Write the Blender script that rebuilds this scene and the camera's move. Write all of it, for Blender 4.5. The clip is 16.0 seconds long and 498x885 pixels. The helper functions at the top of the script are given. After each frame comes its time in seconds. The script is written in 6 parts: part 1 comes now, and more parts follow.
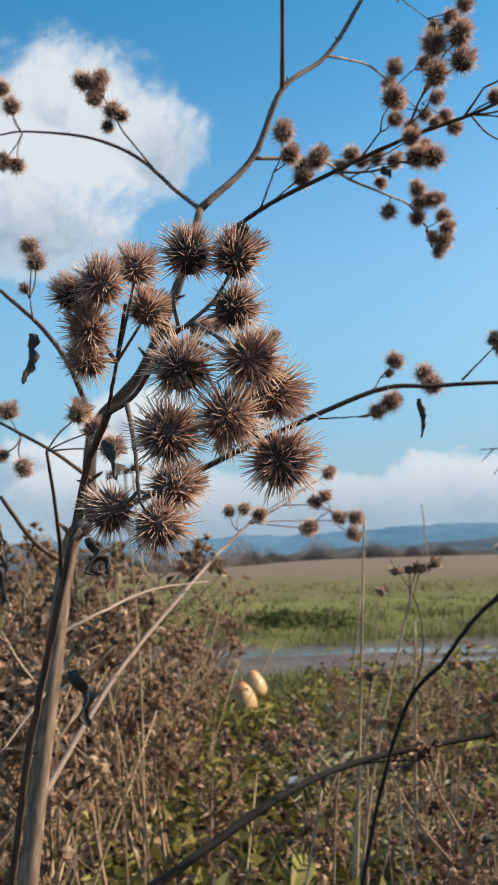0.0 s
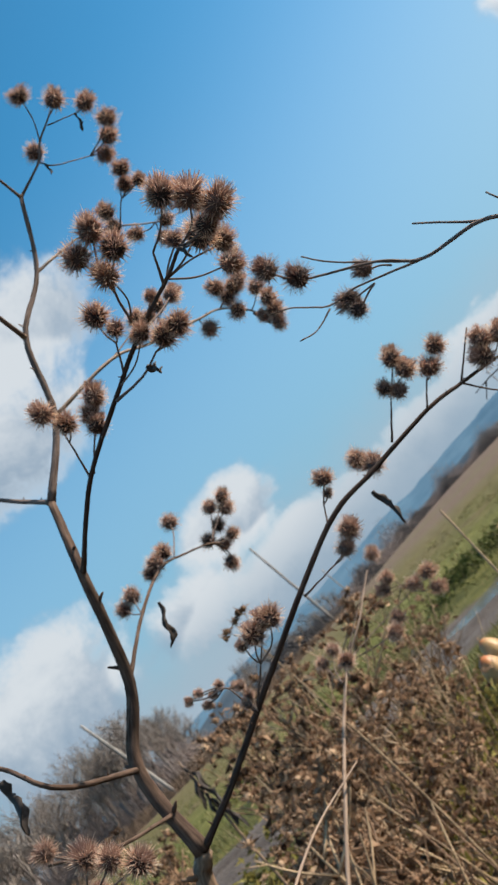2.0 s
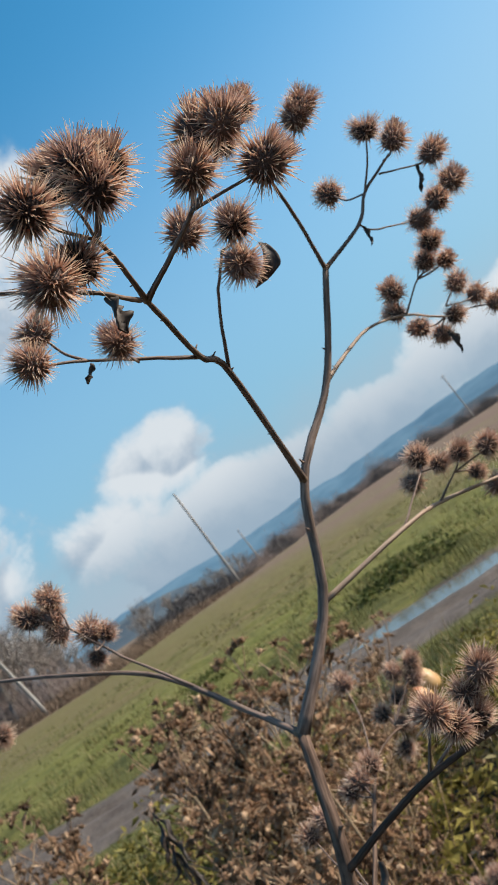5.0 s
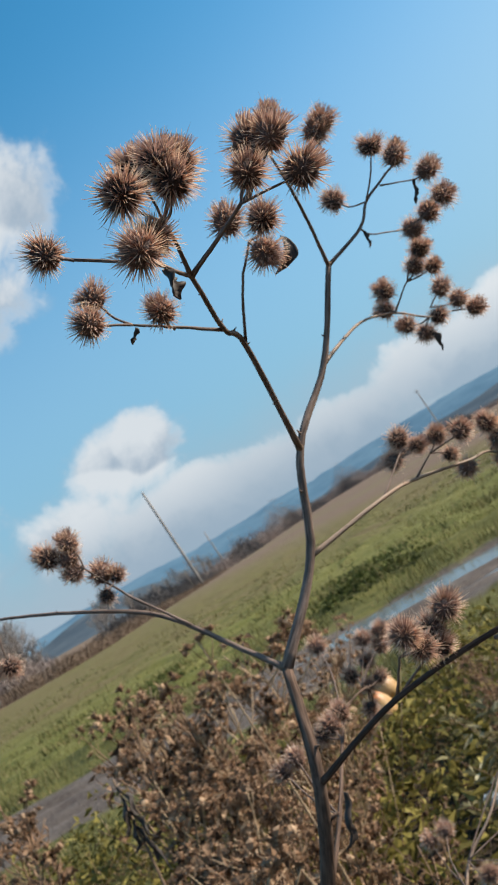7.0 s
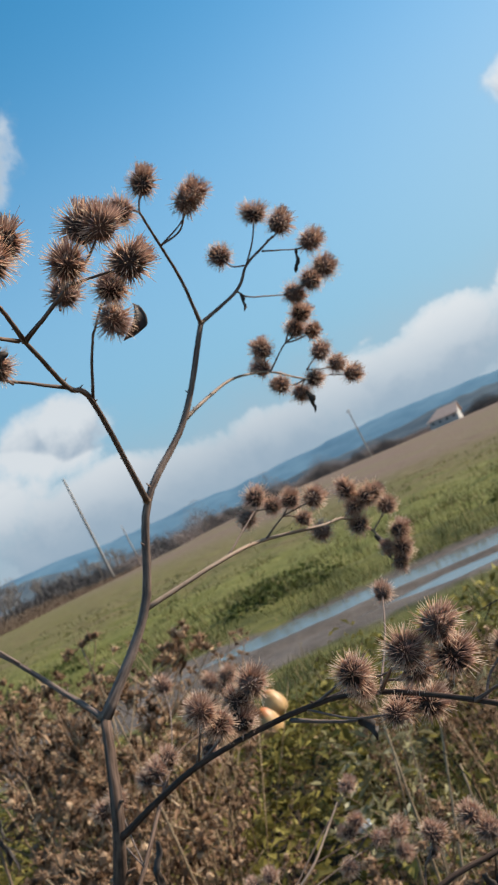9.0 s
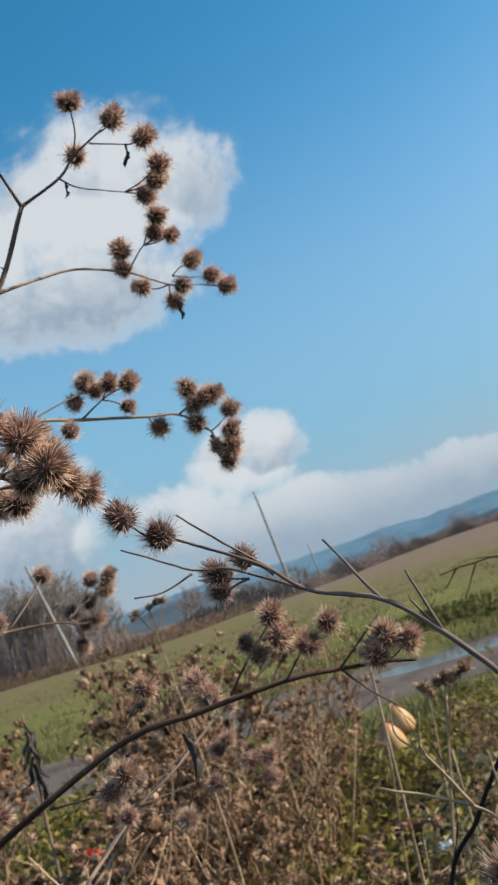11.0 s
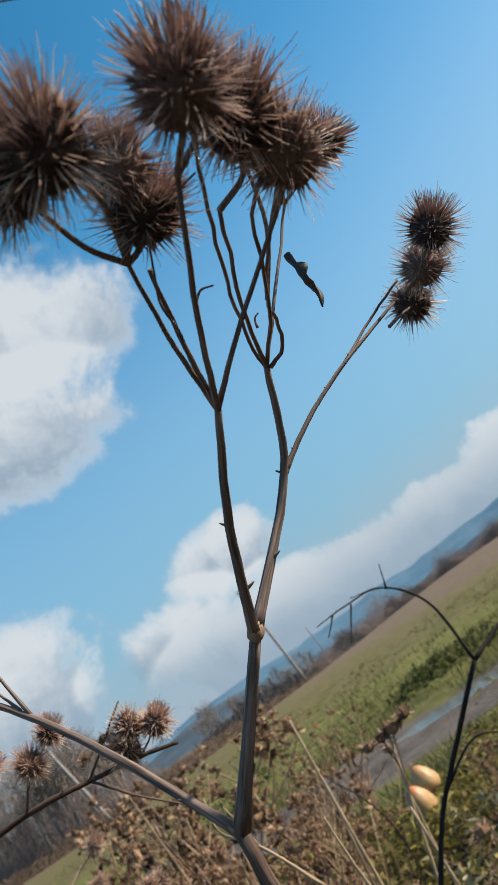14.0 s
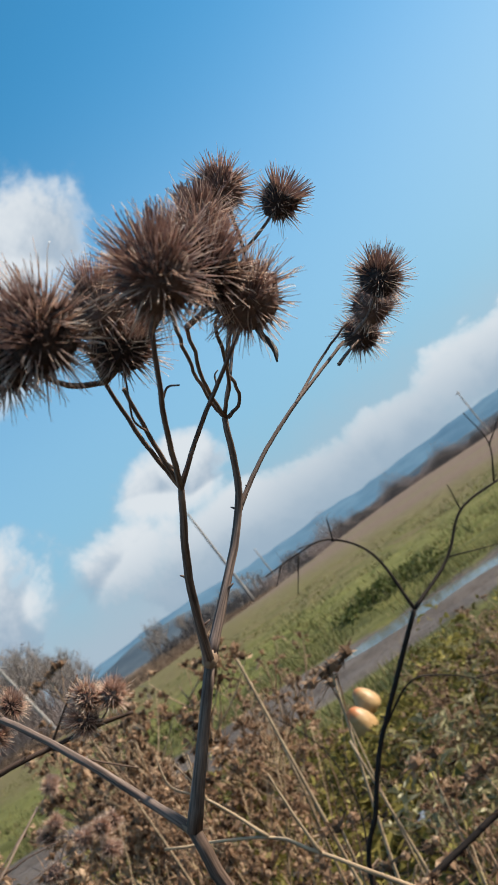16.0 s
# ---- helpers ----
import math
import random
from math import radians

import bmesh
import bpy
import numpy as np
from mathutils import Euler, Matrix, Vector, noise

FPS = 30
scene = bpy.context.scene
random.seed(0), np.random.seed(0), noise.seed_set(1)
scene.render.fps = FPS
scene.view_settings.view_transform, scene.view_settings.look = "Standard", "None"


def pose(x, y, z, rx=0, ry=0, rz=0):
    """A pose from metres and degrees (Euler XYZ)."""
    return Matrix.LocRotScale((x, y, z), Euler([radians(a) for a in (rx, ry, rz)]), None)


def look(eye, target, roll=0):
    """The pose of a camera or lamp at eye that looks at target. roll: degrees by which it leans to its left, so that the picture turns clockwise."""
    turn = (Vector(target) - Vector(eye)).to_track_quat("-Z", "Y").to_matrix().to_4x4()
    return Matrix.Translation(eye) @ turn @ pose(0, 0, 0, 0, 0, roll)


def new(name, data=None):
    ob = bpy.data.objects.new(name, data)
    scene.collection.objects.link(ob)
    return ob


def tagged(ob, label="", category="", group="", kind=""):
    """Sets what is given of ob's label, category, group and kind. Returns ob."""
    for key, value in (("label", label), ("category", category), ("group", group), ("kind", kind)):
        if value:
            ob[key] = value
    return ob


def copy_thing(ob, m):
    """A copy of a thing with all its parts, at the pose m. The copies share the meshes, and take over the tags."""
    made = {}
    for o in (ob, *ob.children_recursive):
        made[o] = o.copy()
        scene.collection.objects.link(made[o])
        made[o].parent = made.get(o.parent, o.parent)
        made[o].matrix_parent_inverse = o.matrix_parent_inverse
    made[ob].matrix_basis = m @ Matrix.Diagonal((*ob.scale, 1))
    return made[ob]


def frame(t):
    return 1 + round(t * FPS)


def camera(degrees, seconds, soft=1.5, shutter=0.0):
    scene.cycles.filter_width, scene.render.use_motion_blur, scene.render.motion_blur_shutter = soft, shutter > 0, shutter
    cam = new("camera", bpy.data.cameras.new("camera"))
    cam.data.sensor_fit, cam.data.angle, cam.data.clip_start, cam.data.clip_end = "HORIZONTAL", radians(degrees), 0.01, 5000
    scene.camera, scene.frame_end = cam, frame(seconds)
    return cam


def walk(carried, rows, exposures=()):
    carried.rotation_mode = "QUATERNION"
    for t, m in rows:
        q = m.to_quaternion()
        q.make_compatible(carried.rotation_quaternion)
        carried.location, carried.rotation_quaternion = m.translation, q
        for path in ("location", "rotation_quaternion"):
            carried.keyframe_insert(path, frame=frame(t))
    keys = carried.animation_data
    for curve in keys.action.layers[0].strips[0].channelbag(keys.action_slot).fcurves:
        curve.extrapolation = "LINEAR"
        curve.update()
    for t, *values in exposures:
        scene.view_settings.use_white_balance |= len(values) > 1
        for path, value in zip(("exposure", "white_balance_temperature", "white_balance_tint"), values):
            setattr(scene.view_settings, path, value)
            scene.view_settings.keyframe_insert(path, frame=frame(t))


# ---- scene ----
cam = camera(29.36, 16.0)
cam.data.dof.use_dof, cam.data.dof.focus_distance, cam.data.dof.aperture_fstop = True, 0.32, 68.0
PATH = [
    (0.0, pose(0.0000, 0.0000, 1.1000, 97.26, 1.63, -1.66)),
    (0.5, pose(0.0425, -0.0223, 1.1147, 96.33, 6.62, -1.77)),
    (1.0, pose(0.1181, -0.0576, 1.1352, 97.80, 24.60, 1.44)),
    (1.5, pose(0.1676, -0.0354, 1.1842, 103.36, 41.97, 9.40)),
    (2.0, pose(0.1560, 0.0876, 1.2036, 105.04, 45.04, 11.48)),
    (2.5, pose(0.1522, 0.1648, 1.3268, 103.58, 43.12, 10.76)),
    (3.0, pose(0.1535, 0.1740, 1.4128, 99.03, 39.55, 6.68)),
    (3.5, pose(0.1235, 0.2129, 1.5009, 95.96, 33.92, 4.44)),
    (4.0, pose(0.0826, 0.3007, 1.5337, 96.67, 32.93, 4.27)),
    (4.2, pose(0.0728, 0.3154, 1.5521, 97.11, 34.27, 4.35)),
    (6.3, pose(0.0325, 0.2423, 1.5270, 97.57, 29.23, 2.00)),
    (6.5, pose(0.0256, 0.2360, 1.5250, 97.03, 29.25, 1.78)),
    (7.0, pose(0.0209, 0.2153, 1.5291, 96.25, 29.54, 1.23)),
    (7.5, pose(0.0271, 0.2325, 1.5455, 95.41, 26.93, 0.22)),
    (8.0, pose(0.0324, 0.2507, 1.5517, 94.92, 23.98, -1.04)),
    (8.5, pose(0.0413, 0.2206, 1.5517, 94.17, 23.58, -3.07)),
    (9.0, pose(0.0876, 0.2010, 1.5381, 94.02, 23.16, -4.23)),
    (9.2, pose(0.1110, 0.1955, 1.5327, 94.27, 22.61, -3.78)),
    (11.3, pose(0.3736, 0.1942, 1.2711, 101.18, 16.70, 8.25)),
    (11.5, pose(0.3904, 0.1987, 1.2394, 102.95, 16.58, 8.24)),
    (12.0, pose(0.4541, 0.1652, 1.1885, 107.86, 18.78, 6.65)),
    (12.5, pose(0.4698, 0.1387, 1.1460, 108.67, 24.41, 5.04)),
    (13.0, pose(0.4704, 0.1434, 1.1415, 109.72, 29.95, 6.92)),
    (13.5, pose(0.4952, 0.2464, 1.1802, 108.40, 33.68, 8.46)),
    (14.0, pose(0.4898, 0.3113, 1.2386, 105.75, 33.60, 8.64)),
    (14.5, pose(0.5144, 0.2620, 1.2525, 106.07, 35.02, 8.96)),
    (15.0, pose(0.5078, 0.2638, 1.2796, 104.77, 35.09, 8.55)),
    (15.5, pose(0.5109, 0.2758, 1.2901, 100.14, 33.22, 5.87)),
    (16.0, pose(0.5120, 0.2763, 1.2685, 99.10, 33.11, 4.98)),
]
walk(cam, PATH, exposures=((0.0, 0.53), (1.0, 0.50), (2.0, 0.40), (3.2, 0.45), (4.0, 0.49), (6.5, 0.40), (7.5, 0.45), (9.0, 0.40), (11.3, 0.36), (12.0, 0.36), (12.5, 0.38), (13.2, 0.38), (14.0, 0.38), (16.0, 0.48)))

# ---- world, sun ----
SUN_AZ, SUN_EL = radians(85.0), radians(36.0)
sun_dir = Vector((math.sin(SUN_AZ) * math.cos(SUN_EL), math.cos(SUN_AZ) * math.cos(SUN_EL), math.sin(SUN_EL)))
sun_data = bpy.data.lights.new("sun", "SUN")
sun_data.energy, sun_data.angle, sun_data.color = 5.0, radians(0.6), (1.0, 0.90, 0.76)
sun = new("sun", sun_data)
sun.matrix_world = look(sun_dir * 50, (0, 0, 0))


def nodes_of(tree):
    """Short helpers to add and link nodes."""
    def add(kind, **settings):
        n = tree.nodes.new(kind)
        for key, value in settings.items():
            if key == "op":
                n.operation = value
            elif key == "blend":
                n.blend_type = value
            elif key == "kind":
                n.data_type = value
        return n

    def put(socket, value):
        if isinstance(value, bpy.types.NodeSocket):
            tree.links.new(value, socket)
        else:
            socket.default_value = value

    def calc(op, a, b=0.0, c=0.0, clamp=False):
        n = tree.nodes.new("ShaderNodeMath")
        n.operation, n.use_clamp = op, clamp
        for s, v in zip(n.inputs, (a, b, c)):
            put(s, v)
        return n.outputs[0]

    def ramp(value, lo, hi, a=0.0, b=1.0):
        n = tree.nodes.new("ShaderNodeMapRange")
        n.interpolation_type = "SMOOTHSTEP"
        for s, v in zip(n.inputs, (value, lo, hi, a, b)):
            put(s, v)
        return n.outputs[0]

    def mix(fac, a, b, blend="MIX"):
        n = tree.nodes.new("ShaderNodeMix")
        n.data_type, n.blend_type = "RGBA", blend
        put(n.inputs["Factor"], fac)
        put(n.inputs[6], a if isinstance(a, bpy.types.NodeSocket) else (*a, 1.0))
        put(n.inputs[7], b if isinstance(b, bpy.types.NodeSocket) else (*b, 1.0))
        return n.outputs[2]

    def noisy(vector, scale, detail=4.0, rough=0.55, distort=0.0):
        n = tree.nodes.new("ShaderNodeTexNoise")
        put(n.inputs["Vector"], vector)
        n.inputs["Scale"].default_value, n.inputs["Detail"].default_value = scale, detail
        n.inputs["Roughness"].default_value, n.inputs["Distortion"].default_value = rough, distort
        return n.outputs["Fac"]

    return add, put, calc, ramp, mix, noisy


def make_world():
    w = bpy.data.worlds.new("sky")
    scene.world = w
    w.use_nodes = True
    tree = w.node_tree
    tree.nodes.clear()
    add, put, calc, ramp, mix, noisy = nodes_of(tree)
    out = add("ShaderNodeOutputWorld")
    sky = add("ShaderNodeTexSky")
    sky.sky_type, sky.sun_disc = "NISHITA", False
    sky.sun_elevation, sky.sun_rotation = SUN_EL, SUN_AZ
    sky.air_density, sky.dust_density, sky.ozone_density = 1.0, 0.6, 1.6
    co = add("ShaderNodeTexCoord").outputs["Generated"]
    sep = add("ShaderNodeSeparateXYZ")
    put(sep.inputs[0], co)
    x, y, z = sep.outputs
    az = calc("MULTIPLY", calc("ARCTAN2", x, y), 57.2958)
    el = calc("MULTIPLY", calc("ARCSINE", z), 57.2958)
    # billows: large and small
    big = noisy(co, 10.0, 6.0, 0.62, 0.3)
    fine = noisy(co, 40.0, 6.0, 0.65, 0.5)
    wob = calc("ADD", calc("MULTIPLY_ADD", big, 2.4, -1.2), calc("MULTIPLY_ADD", fine, 0.6, -0.3))
    # cumulus: azimuth, elevation, half width, half height, height of its flat base
    heaps = ((-9.5, 25.5, 9.0, 5.2), (-4.0, 25.0, 4.2, 3.8), (-13.0, 20.5, 8.0, 4.0), (-5.2, 8.4, 4.3, 2.5), (-3.2, 8.9, 2.0, 1.9),
             (-10.5, 5.7, 5.0, 2.5), (-2.5, 3.5, 9.0, 2.6), (13.2, 4.4, 3.6, 2.3), (16.5, 3.6, 6.0, 2.4), (20.0, 4.6, 3.6, 2.4), (27.0, 5.0, 6.0, 2.6), (30.0, 16.2, 3.6, 1.8),
             (6.5, 3.2, 6.0, 2.2), (-22.0, 8.0, 9.0, 4.5), (40.0, 7.0, 9.0, 3.0), (-48.0, 18.0, 14.0, 6.0), (120.0, 24.0, 20.0, 7.0), (-120.0, 20.0, 24.0, 8.0), (178.0, 16.0, 18.0, 6.0))
    dens, lift = None, None
    for a, e, w_, h in heaps:
        u = calc("DIVIDE", calc("SUBTRACT", az, a), w_)
        v = calc("DIVIDE", calc("SUBTRACT", el, e), h)
        d = calc("SUBTRACT", 1.0, calc("ADD", calc("MULTIPLY", u, u), calc("MULTIPLY", v, v)))
        dens = d if dens is None else calc("SMOOTH_MAX", dens, d, 0.4)
        l = calc("SUBTRACT", calc("MULTIPLY", v, 0.9), calc("MULTIPLY", calc("MAXIMUM", calc("SUBTRACT", -0.4, d), 0.0), 4.0))
        lift = l if lift is None else calc("SMOOTH_MAX", lift, l, 1.4)
    dens = calc("MAXIMUM", dens, -2.0)
    cloud = ramp(calc("ADD", dens, wob), -0.12, 0.72)
    veil = calc("MULTIPLY", ramp(calc("ADD", el, calc("MULTIPLY", wob, -1.6)), 9.5, 1.0), calc("MULTIPLY_ADD", big, 0.45, 0.75))
    blue = calc("MULTIPLY", ramp(el, 24.0, 1.0), 0.75)
    shade = ramp(calc("ADD", lift, calc("MULTIPLY", wob, 0.9)), -0.6, 0.5)
    rim = calc("MULTIPLY", ramp(calc("ADD", dens, wob), 0.9, 0.1), ramp(el, 5.5, 8.5))
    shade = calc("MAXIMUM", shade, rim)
    tint = mix(shade, (0.48, 0.63, 0.80), (1.08, 1.15, 1.21))
    tint = mix(ramp(calc("ADD", el, calc("MULTIPLY", big, 1.0)), 7.5, 2.6, 0.0, 0.85), tint, (0.50, 0.66, 0.82))
    tint = mix(ramp(cloud, 0.0, 0.5), (0.60, 0.75, 0.90), tint)
    # thin haze brightens the sky towards the sun
    sunward = calc("MULTIPLY", ramp(az, 6.0, 46.0, 0.0, 0.6), ramp(el, 34.0, 12.0))
    tint = mix(ramp(az, 0.0, 30.0, 0.0, 0.8), tint, mix(1.0, tint, (1.14, 1.12, 1.10), "MULTIPLY"))
    a = add("ShaderNodeBackground")
    hue = add("ShaderNodeHueSaturation")
    put(hue.inputs["Saturation"], ramp(el, 10.0, 34.0, 1.14, 1.40))
    put(hue.inputs["Value"], ramp(el, 20.0, 44.0, 1.0, 0.93))
    hue.inputs["Hue"].default_value = 0.483
    put(hue.inputs["Color"], sky.outputs[0])
    put(a.inputs["Color"], mix(sunward, mix(blue, hue.outputs[0], (0.66, 1.86, 2.90)), (2.3, 3.2, 3.8)))
    a.inputs["Strength"].default_value = 0.134
    b = add("ShaderNodeBackground")
    put(b.inputs["Color"], tint)
    b.inputs["Strength"].default_value = 0.485
    m = add("ShaderNodeMixShader")
    clear = calc("MULTIPLY", calc("MULTIPLY_ADD", cloud, -0.96, 1.0), calc("MULTIPLY_ADD", veil, -0.9, 1.0))
    put(m.inputs[0], calc("SUBTRACT", 1.0, clear, clamp=True))
    put(m.inputs[1], a.outputs[0])
    put(m.inputs[2], b.outputs[0])
    put(out.inputs[0], m.outputs[0])


make_world()


# ---- materials ----
def material(name, build, rough=0.8, spec=0.25, translucent=0.0):
    mat = bpy.data.materials.new(name)
    mat.use_nodes = True
    tree = mat.node_tree
    helpers = nodes_of(tree)
    add, put = helpers[0], helpers[1]
    bsdf = tree.nodes["Principled BSDF"]
    bsdf.inputs["Roughness"].default_value = rough
    bsdf.inputs["Specular IOR Level"].default_value = spec
    colour, height, strength = build(tree, bsdf, *helpers)
    put(bsdf.inputs["Base Color"], colour)
    if height is not None:
        bump = add("ShaderNodeBump")
        bump.inputs["Strength"].default_value = strength[0]
        bump.inputs["Distance"].default_value = strength[1]
        put(bump.inputs["Height"], height)
        put(bsdf.inputs["Normal"], bump.outputs[0])
    if translucent:
        tr = add("ShaderNodeBsdfTranslucent")
        put(tr.inputs["Color"], colour)
        m = add("ShaderNodeMixShader")
        m.inputs[0].default_value = translucent
        put(m.inputs[1], bsdf.outputs[0])
        put(m.inputs[2], tr.outputs[0])
        put(tree.nodes["Material Output"].inputs["Surface"], m.outputs[0])
    return mat


def stalk_look(dark, light, grain=260.0):
    """Fibres that run along a stem, blotches and weathering across it."""
    def build(tree, bsdf, add, put, calc, ramp, mix, noisy):
        co = add("ShaderNodeTexCoord").outputs["Object"]
        along = add("ShaderNodeAttribute")
        along.attribute_name = "along"
        m = add("ShaderNodeVectorMath")
        m.operation = "MULTIPLY_ADD"
        put(m.inputs[0], co)
        put(m.inputs[1], (0.12, 0.12, 0.05))
        put(m.inputs[2], along.outputs["Vector"])
        streak = noisy(m.outputs[0], grain * 1.6, 5.0, 0.6)
        blotch = noisy(co, 34.0, 5.0, 0.65)
        col = mix(ramp(streak, 0.22, 0.82), dark, light)
        col = mix(ramp(blotch, 0.5, 0.78, 0.0, 0.5), col, [c * 0.6 for c in dark])
        col = mix(ramp(blotch, 0.42, 0.28, 0.0, 0.35), col, [min(1.0, c * 1.3) for c in light])
        return col, streak, (0.35, 0.0008)
    return build


def random_look(a, b, c, grain=400.0):
    def build(tree, bsdf, add, put, calc, ramp, mix, noisy):
        co = add("ShaderNodeTexCoord").outputs["Object"]
        pick = add("ShaderNodeNewGeometry").outputs["Random Per Island"]
        n = noisy(co, grain, 3.0)
        col = mix(ramp(pick, 0.0, 0.6), a, b)
        col = mix(ramp(pick, 0.7, 1.0), col, c)
        col = mix(ramp(n, 0.35, 0.75, 0.0, 0.35), col, [v * 0.45 for v in a])
        return col, n, (0.3, 0.001)
    return build


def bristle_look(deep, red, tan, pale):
    """Hooked bracts: reddish brown at the root, straw-pale towards the hook. Shade between bristles is painted into the
    root tone.
    """
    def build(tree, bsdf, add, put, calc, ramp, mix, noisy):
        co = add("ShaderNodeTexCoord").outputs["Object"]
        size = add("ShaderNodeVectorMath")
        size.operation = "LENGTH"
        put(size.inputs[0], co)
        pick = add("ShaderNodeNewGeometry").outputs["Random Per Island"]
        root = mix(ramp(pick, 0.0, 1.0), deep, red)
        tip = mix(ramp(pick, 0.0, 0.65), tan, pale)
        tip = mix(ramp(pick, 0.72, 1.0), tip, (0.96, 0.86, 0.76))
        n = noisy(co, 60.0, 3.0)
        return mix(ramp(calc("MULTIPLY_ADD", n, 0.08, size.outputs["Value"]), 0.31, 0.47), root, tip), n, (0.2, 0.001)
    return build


def core_look(tree, bsdf, add, put, calc, ramp, mix, noisy):
    """The body of a burr: nearly black on some, brown on others, with paler bract scales."""
    co = add("ShaderNodeTexCoord").outputs["Object"]
    pick = add("ShaderNodeObjectInfo").outputs["Random"]
    n = noisy(co, 14.0, 4.0, 0.6)
    col = mix(ramp(pick, 0.1, 1.0), (0.045, 0.031, 0.028), (0.20, 0.13, 0.105))
    return mix(ramp(n, 0.5, 0.75, 0.0, 0.6), col, (0.30, 0.20, 0.16)), n, (0.5, 0.03)


BARK = material("burdock_stem", stalk_look((0.055, 0.039, 0.034), (0.35, 0.25, 0.20)), 0.7, 0.15)
JOINT = material("stem_joint", stalk_look((0.11, 0.070, 0.046), (0.40, 0.27, 0.18)), 0.7, 0.25)
PALE_STEM = material("pale_stem", stalk_look((0.20, 0.137, 0.10), (0.48, 0.345, 0.25)), 0.6, 0.25)
SHRUB = material("dark_bark", stalk_look((0.014, 0.011, 0.010), (0.045, 0.034, 0.028)), 0.85, 0.12)
STRAW = material("dry_straw", stalk_look((0.22, 0.145, 0.085), (0.60, 0.43, 0.265), 120.0), 0.7)
STALK = material("weed_stalk", stalk_look((0.13, 0.078, 0.048), (0.45, 0.285, 0.178), 120.0), 0.75)
CORE = material("burr_core", core_look, 0.75, 0.2)
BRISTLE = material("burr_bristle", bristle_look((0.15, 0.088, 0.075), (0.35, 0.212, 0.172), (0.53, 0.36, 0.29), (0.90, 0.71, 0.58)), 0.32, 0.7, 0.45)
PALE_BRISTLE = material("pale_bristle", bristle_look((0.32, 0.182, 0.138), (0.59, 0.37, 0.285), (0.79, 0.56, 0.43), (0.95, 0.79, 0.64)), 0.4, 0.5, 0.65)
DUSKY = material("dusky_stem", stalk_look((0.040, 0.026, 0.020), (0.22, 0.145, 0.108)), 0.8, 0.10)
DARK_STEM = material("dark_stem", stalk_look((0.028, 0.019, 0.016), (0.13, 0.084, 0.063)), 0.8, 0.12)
DARK_FLORET = material("dark_floret", random_look((0.20, 0.118, 0.10), (0.36, 0.22, 0.185), (0.54, 0.37, 0.30), 700.0), 0.8, 0.2, 0.3)
FLORET = material("burr_floret", random_look((0.31, 0.18, 0.145), (0.52, 0.33, 0.26), (0.69, 0.49, 0.385), 700.0), 0.8, 0.2, 0.4)
DRY_LEAF = material("dry_leaf", random_look((0.035, 0.028, 0.025), (0.07, 0.053, 0.044), (0.20, 0.145, 0.10), 160.0), 0.6, 0.3, 0.12)
WEED_LEAF = material("withered_leaf", random_look((0.05, 0.032, 0.020), (0.17, 0.11, 0.060), (0.36, 0.25, 0.145), 60.0), 0.95, 0.06, 0.2)
SMALL_BURR = material("small_burr", random_look((0.075, 0.043, 0.026), (0.40, 0.245, 0.148), (0.68, 0.48, 0.31), 300.0), 0.8, 0.12, 0.35)
DRY_GRASS = material("dry_grass", random_look((0.18, 0.125, 0.055), (0.36, 0.26, 0.13), (0.58, 0.45, 0.26), 30.0), 0.8, 0.2, 0.2)
DITCH = material("ditch_growth", random_look((0.045, 0.058, 0.016), (0.11, 0.125, 0.032), (0.20, 0.20, 0.065), 9.0), 0.8, 0.2, 0.15)
GREEN_LEAF = material("green_leaf", random_look((0.115, 0.098, 0.028), (0.29, 0.245, 0.072), (0.44, 0.38, 0.14), 50.0), 0.95, 0.04, 0.25)
SAGE = material("sage_leaf", random_look((0.20, 0.175, 0.085), (0.38, 0.34, 0.19), (0.58, 0.53, 0.36), 60.0), 0.95, 0.04, 0.25)
SEDGE = material("brown_sedge", random_look((0.12, 0.082, 0.058), (0.21, 0.145, 0.10), (0.31, 0.22, 0.15), 0.5), 0.9)
WOODS = material("dark_woods", random_look((0.055, 0.053, 0.056), (0.095, 0.088, 0.088), (0.14, 0.122, 0.112), 0.3), 0.9)
GRASS = material("grass", random_look((0.075, 0.078, 0.023), (0.17, 0.155, 0.052), (0.37, 0.29, 0.14), 9.0), 0.7, 0.25, 0.25)


